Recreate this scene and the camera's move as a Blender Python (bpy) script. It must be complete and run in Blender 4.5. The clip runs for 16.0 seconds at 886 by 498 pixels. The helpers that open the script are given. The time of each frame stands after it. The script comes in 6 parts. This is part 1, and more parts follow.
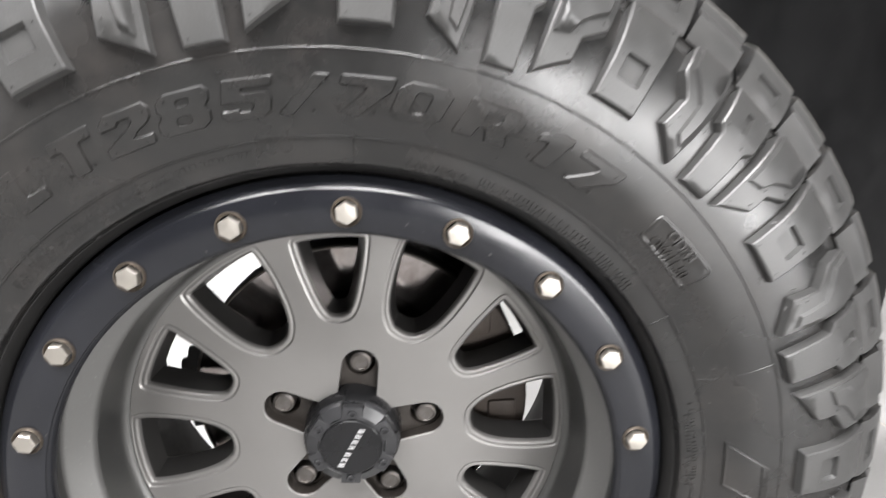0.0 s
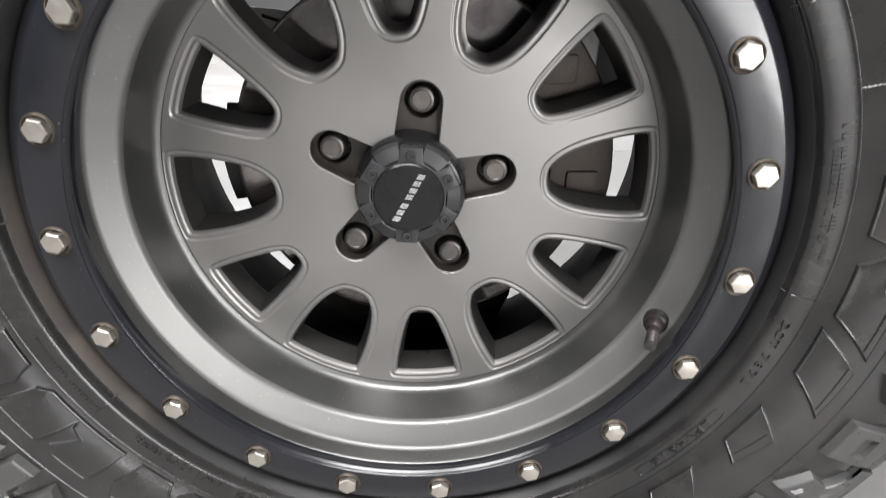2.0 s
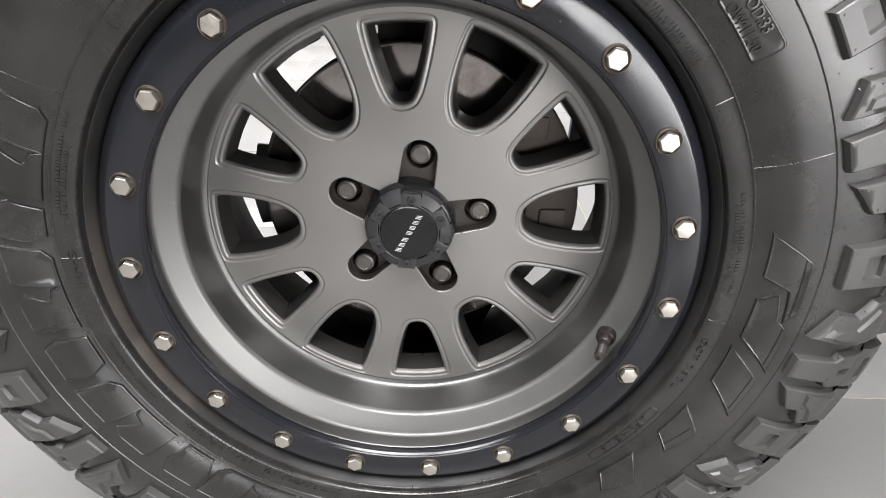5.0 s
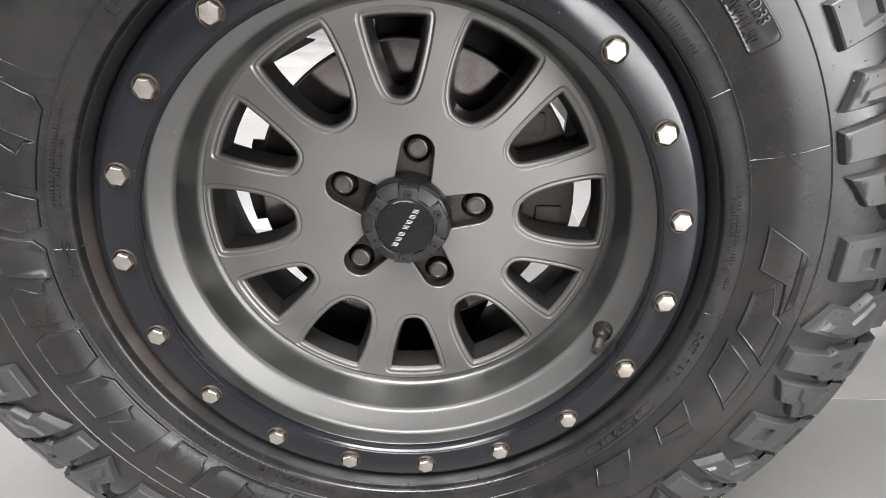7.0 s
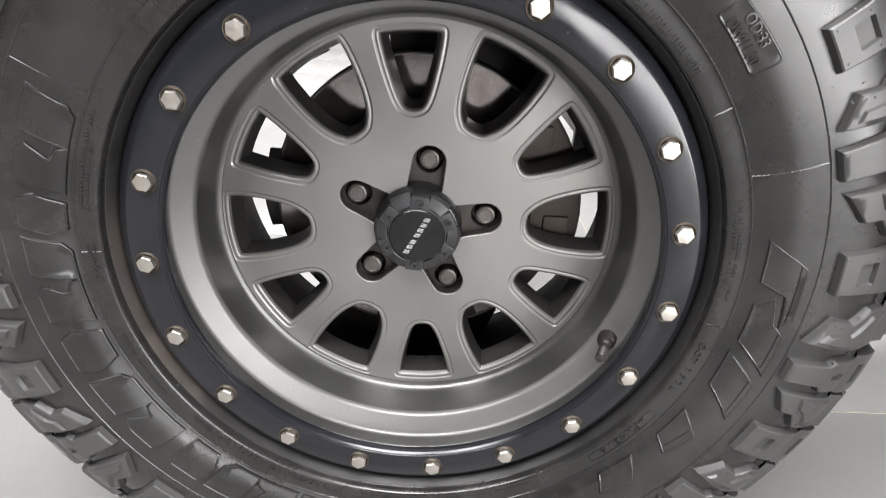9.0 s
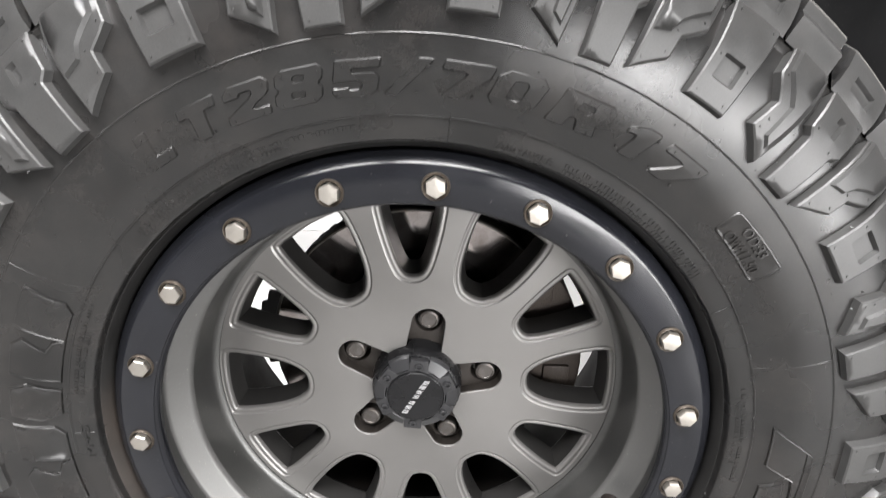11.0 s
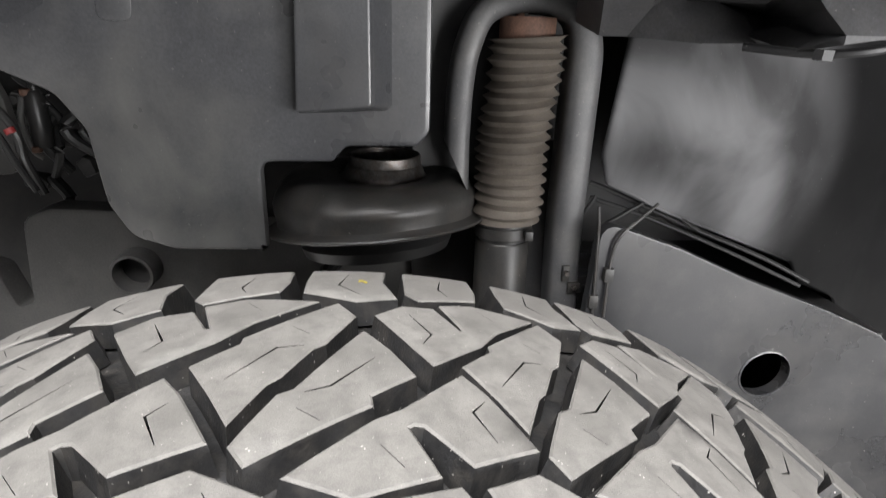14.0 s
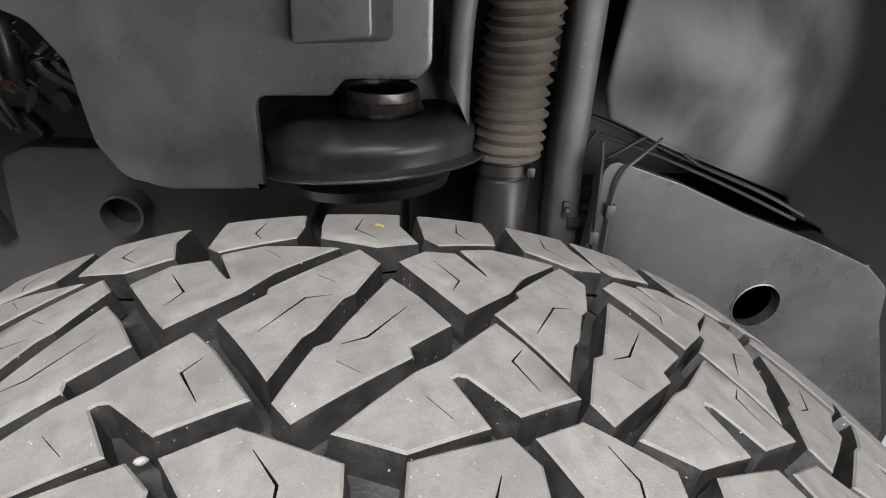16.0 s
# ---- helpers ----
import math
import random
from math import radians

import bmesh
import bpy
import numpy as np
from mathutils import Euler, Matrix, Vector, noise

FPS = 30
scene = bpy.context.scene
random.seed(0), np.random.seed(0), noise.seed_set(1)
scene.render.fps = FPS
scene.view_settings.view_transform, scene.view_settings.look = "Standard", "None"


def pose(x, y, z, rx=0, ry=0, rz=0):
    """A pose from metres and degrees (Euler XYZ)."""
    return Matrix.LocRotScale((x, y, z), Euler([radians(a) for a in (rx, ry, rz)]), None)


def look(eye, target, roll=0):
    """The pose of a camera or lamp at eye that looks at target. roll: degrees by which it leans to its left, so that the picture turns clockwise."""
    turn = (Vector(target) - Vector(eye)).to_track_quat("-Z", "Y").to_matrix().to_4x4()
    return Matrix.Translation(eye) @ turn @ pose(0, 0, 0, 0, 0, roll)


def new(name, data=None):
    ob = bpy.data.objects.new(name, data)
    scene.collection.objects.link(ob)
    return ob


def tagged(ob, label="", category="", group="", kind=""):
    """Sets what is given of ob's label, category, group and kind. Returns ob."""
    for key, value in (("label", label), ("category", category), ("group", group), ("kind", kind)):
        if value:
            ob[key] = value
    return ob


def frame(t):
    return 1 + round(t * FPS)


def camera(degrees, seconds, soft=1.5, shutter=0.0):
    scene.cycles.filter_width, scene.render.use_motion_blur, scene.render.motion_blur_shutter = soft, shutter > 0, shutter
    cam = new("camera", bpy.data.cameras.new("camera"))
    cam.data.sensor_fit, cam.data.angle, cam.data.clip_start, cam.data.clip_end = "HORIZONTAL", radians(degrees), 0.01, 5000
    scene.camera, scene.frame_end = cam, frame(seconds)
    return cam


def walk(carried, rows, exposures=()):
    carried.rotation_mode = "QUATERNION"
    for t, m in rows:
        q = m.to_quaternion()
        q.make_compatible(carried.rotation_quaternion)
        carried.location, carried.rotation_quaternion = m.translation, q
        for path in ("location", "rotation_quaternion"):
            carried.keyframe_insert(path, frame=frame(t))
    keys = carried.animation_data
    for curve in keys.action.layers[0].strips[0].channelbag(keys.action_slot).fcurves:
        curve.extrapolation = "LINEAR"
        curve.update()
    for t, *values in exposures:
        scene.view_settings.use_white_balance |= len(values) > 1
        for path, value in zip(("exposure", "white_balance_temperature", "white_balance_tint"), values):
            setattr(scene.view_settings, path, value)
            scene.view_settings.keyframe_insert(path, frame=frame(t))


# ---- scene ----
import mathutils.geometry
from mathutils.geometry import delaunay_2d_cdt

cam = camera(73.86, 16.0, soft=1.0, shutter=0.5)
PATH = [
    (0, (0.0461, -0.3494, 0.7008), (0.1180, 0.6030, 0.4045), -0.94),
    (0.5, (0.0244, -0.3195, 0.6714), (0.0543, 0.6141, 0.3142), -0.84),
    (1, (0.0227, -0.3122, 0.6334), (0.0313, 0.6078, 0.2415), -0.69),
    (1.5, (0.0257, -0.3161, 0.5958), (0.0247, 0.5908, 0.1745), -0.44),
    (2, (0.0281, -0.3218, 0.5546), (0.0183, 0.5766, 0.1157), -0.35),
    (2.5, (0.0229, -0.3335, 0.5380), (0.0061, 0.5585, 0.0861), -0.22),
    (3, (0.0257, -0.3690, 0.5698), (0.0075, 0.5221, 0.1163), 0.05),
    (3.5, (0.0275, -0.3959, 0.6001), (0.0094, 0.4950, 0.1462), 0.21),
    (4, (0.0320, -0.3959, 0.6167), (0.0189, 0.4951, 0.1630), 0.43),
    (4.5, (0.0325, -0.3955, 0.6268), (0.0248, 0.4944, 0.1706), 0.65),
    (7, (0.0275, -0.4005, 0.6155), (0.0380, 0.4961, 0.1728), 1.34),
    (7.5, (0.0262, -0.4055, 0.6023), (0.0435, 0.4924, 0.1624), 1.68),
    (8, (0.0299, -0.4258, 0.5955), (0.0409, 0.4726, 0.1564), 1.78),
    (10.5, (0.0179, -0.3785, 0.7030), (0.0064, 0.5394, 0.3063), 1.85),
    (11, (0.0217, -0.3672, 0.7245), (0.0181, 0.5585, 0.3463), 1.86),
    (11.5, (0.0267, -0.3469, 0.7693), (0.0343, 0.5854, 0.4077), 1.81),
    (12, (0.0534, -0.2925, 0.8537), (0.0795, 0.6481, 0.5152), 1.88),
    (12.5, (0.0439, -0.2122, 0.9151), (0.0918, 0.7346, 0.5967), 1.76),
    (13, (0.0449, -0.1377, 0.9509), (0.1155, 0.8084, 0.6348), 1.55),
    (13.5, (0.0374, -0.0884, 0.9458), (0.1217, 0.8581, 0.6343), 1.51),
    (14, (0.0342, -0.0788, 0.9361), (0.1286, 0.8538, 0.5877), 1.59),
    (14.5, (0.0311, -0.0745, 0.9317), (0.1343, 0.8339, 0.5265), 1.62),
    (15, (0.0303, -0.0754, 0.9372), (0.1421, 0.8192, 0.5045), 1.65),
    (15.5, (0.0201, -0.0741, 0.9404), (0.1404, 0.8130, 0.4946), 1.76),
    (16, (0.0155, -0.0682, 0.9381), (0.1431, 0.8137, 0.4842), 2.02),
]
EXPOSURES = [(0, 0.34), (1, 0.33), (2, 0.03), (3.5, -0.04), (8, -0.03), (10.5, 0.2), (11.3, 0.2), (12, -0.2), (13, -0.21), (13.5, 0.06), (14.4, 0.2), (15.3, -0.08), (16, -0.08)]
walk(cam, [(t, look(eye, target, roll)) for t, eye, target, roll in PATH], EXPOSURES)


# ---- world and light ----
world = bpy.data.worlds.new("world")
scene.world = world
world.use_nodes = True
world.node_tree.nodes["Background"].inputs[0].default_value = (0.9, 0.95, 1.0, 1)
world.node_tree.nodes["Background"].inputs[1].default_value = 0.02


def ceiling_lamp(x, y, sx, sy, watts, z=2.98, tint=(1.0, 0.985, 0.99)):
    data = bpy.data.lights.new("ceiling_lamp", "AREA")
    data.shape, data.size, data.size_y, data.energy, data.color = "RECTANGLE", sx, sy, watts, tint
    ob = new("ceiling_lamp", data)
    ob.matrix_world = pose(x, y, z)
    return ob


ceiling_lamp(0.25, -1.3, 1.3, 1.6, 225)
ceiling_lamp(-1.3, -1.3, 1.2, 1.6, 165)
# Unseen rear lamps, added to whiten the floor beyond the wheel.
ceiling_lamp(-0.8, 3.0, 1.8, 1.6, 520)
ceiling_lamp(1.5, 3.2, 1.6, 1.2, 130)


def unseen_window_light(x, y, z, wide, high, turn, watts):
    """Area lamp for daylight in an unseen window, assumed from the rim's reflections."""
    data = bpy.data.lights.new("unseen_window_light", "AREA")
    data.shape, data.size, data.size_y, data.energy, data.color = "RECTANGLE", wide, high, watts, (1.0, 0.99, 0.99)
    ob = new("unseen_window_light", data)
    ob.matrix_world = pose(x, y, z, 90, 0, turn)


# Unseen low openings at the right front, sized for the sheen on ring and sidewall.
unseen_window_light(1.81, -3.8, 0.65, 1.8, 1.2, 0, 122)
unseen_window_light(2.73, -2.8, 0.65, 1.9, 1.2, 90, 145)


# ---- materials ----
def mat(name, base, rough, metal=0.0, vary=0.12, fine=400.0, coarse=14.0, bump=0.08, dist=0.0004, coat=0.0, dirt=None, dirt_amount=0.5, spots=0.0, stretch=(1, 1, 1), random_tone=0.0, spec=0.5, gloss=0.08):
    """A surface with grain and larger blotches, relief, uneven gloss, and optional dirt or specks."""
    m = bpy.data.materials.new(name)
    m.use_nodes = True
    nt = m.node_tree
    n, l = nt.nodes, nt.links
    b = n["Principled BSDF"]
    b.inputs["Metallic"].default_value = metal
    b.inputs["Coat Weight"].default_value = coat
    b.inputs["Coat Roughness"].default_value = 0.2
    b.inputs["Specular IOR Level"].default_value = spec
    tc = n.new("ShaderNodeTexCoord")
    mp = n.new("ShaderNodeMapping")
    mp.inputs["Scale"].default_value = stretch
    l.new(tc.outputs["Object"], mp.inputs["Vector"])

    def noise_tex(scale, detail, rgh=0.6):
        t = n.new("ShaderNodeTexNoise")
        t.inputs["Scale"].default_value, t.inputs["Detail"].default_value, t.inputs["Roughness"].default_value = scale, detail, rgh
        l.new(mp.outputs["Vector"], t.inputs["Vector"])
        return t

    def span(sock, a, c, lo=0.3, hi=0.7):
        r = n.new("ShaderNodeMapRange")
        r.inputs["From Min"].default_value, r.inputs["From Max"].default_value = lo, hi
        r.inputs["To Min"].default_value, r.inputs["To Max"].default_value = a, c
        l.new(sock, r.inputs["Value"])
        return r.outputs["Result"]

    big, small = noise_tex(coarse, 4), noise_tex(fine, 3)
    add = n.new("ShaderNodeMath")
    add.operation = "MULTIPLY"
    l.new(span(big.outputs["Fac"], 1 - vary, 1 + vary), add.inputs[0])
    l.new(span(small.outputs["Fac"], 1 - 0.6 * vary, 1 + 0.6 * vary), add.inputs[1])
    tone = add.outputs[0]
    if random_tone:
        info = n.new("ShaderNodeObjectInfo")
        t2 = n.new("ShaderNodeMath")
        t2.operation = "MULTIPLY"
        l.new(tone, t2.inputs[0])
        l.new(span(info.outputs["Random"], 1 - random_tone, 1 + random_tone, 0, 1), t2.inputs[1])
        tone = t2.outputs[0]
    col = n.new("ShaderNodeVectorMath")
    col.operation = "SCALE"
    col.inputs[0].default_value = base
    l.new(tone, col.inputs["Scale"])
    out = col.outputs["Vector"]
    if dirt:
        d = noise_tex(coarse * 2.3, 8, 0.7)
        mix = n.new("ShaderNodeMix")
        mix.data_type = "RGBA"
        l.new(span(d.outputs["Fac"], 0, dirt_amount, 0.45, 0.68), mix.inputs["Factor"])
        l.new(out, mix.inputs["A"])
        mix.inputs["B"].default_value = (*dirt, 1)
        out = mix.outputs["Result"]
    if spots:
        v = noise_tex(fine * 0.6, 1)
        mix = n.new("ShaderNodeMix")
        mix.data_type = "RGBA"
        l.new(span(v.outputs["Fac"], 0, spots, 0.74, 0.8), mix.inputs["Factor"])
        l.new(out, mix.inputs["A"])
        mix.inputs["B"].default_value = (0.45, 0.43, 0.4, 1)
        out = mix.outputs["Result"]
    l.new(out, b.inputs["Base Color"])
    l.new(span(big.outputs["Fac"], max(0.05, rough - gloss), min(1, rough + gloss)), b.inputs["Roughness"])
    bp = n.new("ShaderNodeBump")
    bp.inputs["Strength"].default_value, bp.inputs["Distance"].default_value = bump, dist
    l.new(small.outputs["Fac"], bp.inputs["Height"])
    l.new(bp.outputs["Normal"], b.inputs["Normal"])
    return m


RUBBER = mat("sidewall_rubber", (0.0125, 0.0123, 0.012), 0.27, vary=0.3, fine=900, coarse=9, bump=0.12, dist=0.0003, dirt=(0.042, 0.037, 0.034), dirt_amount=0.32, spec=0.5, gloss=0.15)
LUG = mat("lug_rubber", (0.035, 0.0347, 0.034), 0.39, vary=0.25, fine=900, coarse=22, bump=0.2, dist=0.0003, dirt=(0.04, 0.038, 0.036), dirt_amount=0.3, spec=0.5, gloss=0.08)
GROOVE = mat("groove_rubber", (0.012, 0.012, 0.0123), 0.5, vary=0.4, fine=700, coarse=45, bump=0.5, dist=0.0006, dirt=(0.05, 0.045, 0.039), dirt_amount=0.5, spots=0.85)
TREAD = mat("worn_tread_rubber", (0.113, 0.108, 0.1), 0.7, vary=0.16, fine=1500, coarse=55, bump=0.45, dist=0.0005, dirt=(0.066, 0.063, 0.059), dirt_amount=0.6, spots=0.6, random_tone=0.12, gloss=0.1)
GUNMETAL = mat("gunmetal_paint", (0.205, 0.199, 0.192), 0.45, metal=0.7, vary=0.06, fine=2500, coarse=9, bump=0.04, dist=0.0001, spots=0.15)
BARREL = mat("satin_barrel_paint", (0.138, 0.137, 0.133), 0.46, metal=0.6, vary=0.07, fine=800, coarse=9, bump=0.05, dist=0.0001, spots=0.4, gloss=0.05)
# Gunmetal of the window walls, darkened to carry their shade.
WINDOW_WALL = mat("shaded_gunmetal", (0.045, 0.0435, 0.042), 0.34, metal=0.65, vary=0.12, fine=900, coarse=20)
RING = mat("satin_navy_black", (0.0085, 0.009, 0.0112), 0.2, vary=0.2, fine=800, coarse=16, bump=0.05, dist=0.0001, spots=0.1, gloss=0.08, spec=0.45)
STEEL = mat("stainless_steel", (0.5, 0.47, 0.425), 0.46, metal=1.0, vary=0.06, fine=2000, coarse=80, bump=0.05, dist=0.0001)
PLASTIC = mat("black_cap_plastic", (0.0075, 0.0075, 0.008), 0.27, vary=0.12, fine=1500, coarse=40, bump=0.05, spec=0.28)
CAP_GREY = mat("dark_grey_cap_paint", (0.02, 0.02, 0.0212), 0.36, vary=0.08, fine=1500, coarse=40, bump=0.04, spec=0.45)
# Brown stain of the bolt seats, darkened for the slight shadow round bolts.
STAIN = mat("stained_shaded_seat", (0.07, 0.058, 0.046), 0.5, metal=0.6, vary=0.3, fine=900, coarse=120, dirt=(0.06, 0.045, 0.035), dirt_amount=0.7)
NUT_STEEL = mat("dull_lug_steel", (0.11, 0.104, 0.098), 0.42, metal=0.9, vary=0.2, fine=900, coarse=60, dirt=(0.1, 0.07, 0.05), dirt_amount=0.5)
# Machined finish, taken darker for dim reflections and the ring's shade.
DARK_BARREL = mat("darkened_barrel_metal", (0.11, 0.11, 0.107), 0.4, metal=0.85, vary=0.1, fine=900, coarse=12, bump=0.05, dist=0.0001, spots=0.5)
NUT_DARK = mat("dark_lug_steel", (0.12, 0.112, 0.106), 0.48, metal=0.85, vary=0.25, fine=900, coarse=60, dirt=(0.07, 0.05, 0.035), dirt_amount=0.5)
VALVE = mat("dark_brown_valve_rubber", (0.013, 0.0105, 0.0095), 0.42, vary=0.3, fine=900, coarse=60, bump=0.2, spec=0.35)
# Brown pocket metal, darkened for the shade in the nut slots.
POCKET = mat("dusty_shaded_pocket", (0.034, 0.029, 0.0255), 0.42, metal=0.5, vary=0.2, fine=900, coarse=50, dirt=(0.05, 0.045, 0.04), dirt_amount=0.6)
ROTOR = mat("worn_brake_rotor", (0.4, 0.37, 0.36), 0.13, metal=0.95, vary=0.2, fine=500, coarse=18, dirt=(0.12, 0.08, 0.065), dirt_amount=0.5, bump=0.03)


def brushed_round(m, amount):
    """Fine turning marks round the axle."""
    n, l = m.node_tree.nodes, m.node_tree.links
    t = n.new("ShaderNodeTangent")
    t.direction_type, t.axis = "RADIAL", "Y"
    l.new(t.outputs["Tangent"], n["Principled BSDF"].inputs["Tangent"])
    n["Principled BSDF"].inputs["Anisotropic"].default_value = amount


brushed_round(ROTOR, 0.5)
# Grimy metal, darkened further for the shade behind the spokes.
INNER = mat("grimy_shaded_metal", (0.011, 0.0095, 0.0085), 0.65, metal=0.1, vary=0.3, fine=300, coarse=30, bump=0.3, dirt=(0.02, 0.017, 0.015), dirt_amount=0.6, spec=0.2)
BEAD = mat("black_bead_edge", (0.01, 0.0097, 0.0094), 0.5, vary=0.2, fine=900, coarse=20, bump=0.15, spec=0.3)
PANEL = mat("dusty_grey_panel_paint", (0.046, 0.047, 0.0505), 0.32, vary=0.3, fine=500, coarse=7, bump=0.1, dirt=(0.088, 0.086, 0.083), dirt_amount=0.5, spots=0.12, gloss=0.14)
CALIPER = mat("brown_cast_iron", (0.075, 0.06, 0.05), 0.6, metal=0.3, vary=0.25, fine=500, coarse=25, bump=0.5, dist=0.001)
BLACK = mat("black_chassis_paint", (0.021, 0.021, 0.0213), 0.4, vary=0.25, fine=500, coarse=12, bump=0.15, dirt=(0.045, 0.041, 0.037), dirt_amount=0.5)
FRAME = mat("dusty_grey_frame_paint", (0.019, 0.0194, 0.021), 0.32, vary=0.22, fine=600, coarse=7, bump=0.12, dirt=(0.066, 0.063, 0.06), dirt_amount=0.4, spots=0.3, gloss=0.14)
LINER = mat("black_liner_plastic", (0.0065, 0.0065, 0.0068), 0.46, vary=0.3, fine=700, coarse=6, bump=0.1, dirt=(0.014, 0.014, 0.014), dirt_amount=0.4, spots=0.15, gloss=0.1, spec=0.12)


def scuffed(m, middle, reach, dust, amount, arcs=False, least=0.05):
    """A pale swirling patch round a place, dust and sheen alike; arcs: wiped in rings by hand."""
    n, l = m.node_tree.nodes, m.node_tree.links
    b = n["Principled BSDF"]
    tc = n.new("ShaderNodeTexCoord")
    mp = n.new("ShaderNodeMapping")
    mp.inputs["Location"].default_value = [-c / r for c, r in zip(middle, reach)]
    mp.inputs["Scale"].default_value = [1 / r for r in reach]
    l.new(tc.outputs["Object"], mp.inputs["Vector"])
    grad = n.new("ShaderNodeTexGradient")
    grad.gradient_type = "SPHERICAL"
    l.new(mp.outputs["Vector"], grad.inputs["Vector"])
    swirl = n.new("ShaderNodeTexNoise")
    swirl.inputs["Scale"].default_value, swirl.inputs["Detail"].default_value, swirl.inputs["Distortion"].default_value = 1.6, 5, 1.2
    l.new(mp.outputs["Vector"], swirl.inputs["Vector"])
    r1 = n.new("ShaderNodeMapRange")
    r1.inputs["From Min"].default_value, r1.inputs["From Max"].default_value = 0.3, 0.7
    r1.inputs["To Min"].default_value, r1.inputs["To Max"].default_value = least, 1.0
    if arcs:
        wave = n.new("ShaderNodeTexWave")
        wave.wave_type, wave.rings_direction = "RINGS", "SPHERICAL"
        for key, value in (("Scale", 0.55), ("Distortion", 5.0), ("Detail", 5.0), ("Detail Scale", 0.9), ("Phase Offset", 2.2)):
            wave.inputs[key].default_value = value
        off = n.new("ShaderNodeMapping")
        off.inputs["Location"].default_value = (0.28, 0.0, 0.45)
        l.new(mp.outputs["Vector"], off.inputs["Vector"])
        l.new(off.outputs["Vector"], wave.inputs["Vector"])
        both = n.new("ShaderNodeMix")
        both.inputs["Factor"].default_value = 0.3
        l.new(swirl.outputs["Fac"], both.inputs["A"])
        l.new(wave.outputs["Fac"], both.inputs["B"])
        l.new(both.outputs["Result"], r1.inputs["Value"])
    else:
        l.new(swirl.outputs["Fac"], r1.inputs["Value"])
    r2 = n.new("ShaderNodeMapRange")
    r2.interpolation_type = "SMOOTHSTEP"
    r2.inputs["From Min"].default_value, r2.inputs["From Max"].default_value = 0.0, 0.55
    r2.inputs["To Max"].default_value = amount
    l.new(grad.outputs["Fac"], r2.inputs["Value"])
    mul = n.new("ShaderNodeMath")
    mul.operation = "MULTIPLY"
    l.new(r1.outputs["Result"], mul.inputs[0])
    l.new(r2.outputs["Result"], mul.inputs[1])
    mix = n.new("ShaderNodeMix")
    mix.data_type = "RGBA"
    old = b.inputs["Base Color"].links[0].from_socket
    l.new(old, mix.inputs["A"])
    mix.inputs["B"].default_value = (*dust, 1)
    l.new(mul.outputs[0], mix.inputs["Factor"])
    l.new(mix.outputs["Result"], b.inputs["Base Color"])


scuffed(BEAD, (-0.235, 0.01, 0.34), (0.14, 0.2, 0.14), (0.055, 0.045, 0.038), 0.8)
# Wiped swirls; the patch's reach also paints the liner's sheen and dark side.
scuffed(LINER, (0.31, 0.43, 0.84), (0.19, 0.4, 0.2), (0.18, 0.18, 0.185), 0.95, True, 0.2)
# Dust on the panel's rolled edge, painted paler for the light it catches.
scuffed(PANEL, (-0.16, 0.385, 0.80), (0.13, 0.3, 0.16), (0.135, 0.133, 0.126), 0.8)
BOOT = mat("dusty_boot_rubber", (0.108, 0.092, 0.076), 0.7, vary=0.25, fine=600, coarse=30, bump=0.3, dirt=(0.125, 0.111, 0.098), dirt_amount=0.6)
BRACKET = mat("matt_black_bracket", (0.05, 0.05, 0.052), 0.5, vary=0.3, fine=500, coarse=30, bump=0.2, dirt=(0.06, 0.058, 0.055), dirt_amount=0.5, spots=0.2, spec=0.3)
RAIL = mat("dusty_rail_paint", (0.074, 0.072, 0.07), 0.5, vary=0.25, fine=500, coarse=8, bump=0.15, dirt=(0.12, 0.115, 0.108), dirt_amount=0.4, spots=0.2)
CUP = mat("dusty_black_cup_paint", (0.0225, 0.022, 0.021), 0.44, vary=0.4, fine=450, coarse=26, bump=0.3, dirt=(0.052, 0.043, 0.036), dirt_amount=0.45, spots=0.2, gloss=0.12)
NECK = mat("dull_neck_steel", (0.09, 0.086, 0.082), 0.4, metal=0.8, vary=0.4, fine=300, coarse=60, bump=0.4, dirt=(0.06, 0.04, 0.03), dirt_amount=0.8)
HOOP = mat("dusty_hoop_paint", (0.06, 0.06, 0.062), 0.5, vary=0.25, fine=500, coarse=14, bump=0.15, dirt=(0.12, 0.115, 0.108), dirt_amount=0.5, spots=0.25, gloss=0.12)
RUST = mat("rusty_steel", (0.13, 0.07, 0.048), 0.75, vary=0.3, fine=500, coarse=60, bump=0.4)
FLOOR = mat("pale_grey_tile", (0.185, 0.182, 0.178), 0.4, vary=0.07, fine=260, coarse=5, bump=0.06, dist=0.0005, dirt=(0.17, 0.165, 0.158), dirt_amount=0.4, random_tone=0.04)
JOINT = mat("yellowish_grout", (0.42, 0.38, 0.3), 0.8, vary=0.15, fine=300, coarse=9)
# Unseen walls and ceiling; dark so that little light bounces back.
WALL = mat("dark_grey_wall_paint", (0.05, 0.05, 0.052), 0.7, vary=0.03, fine=150, coarse=1.5, bump=0.08)
WHITE = mat("pale_grey_print", (0.42, 0.42, 0.42), 0.5, vary=0.03)
RED = mat("red_tape", (0.3, 0.035, 0.035), 0.5, vary=0.1)
WIRE = mat("black_cable", (0.02, 0.02, 0.02), 0.45, vary=0.15)

ZC = 0.405  # height of the hub


# ---- building helpers ----
def thing(name, at, label, category, group="", kind=""):
    ob = new(name)
    ob.location = at
    ob.empty_display_size = 0.05
    return tagged(ob, label, category, group, kind)


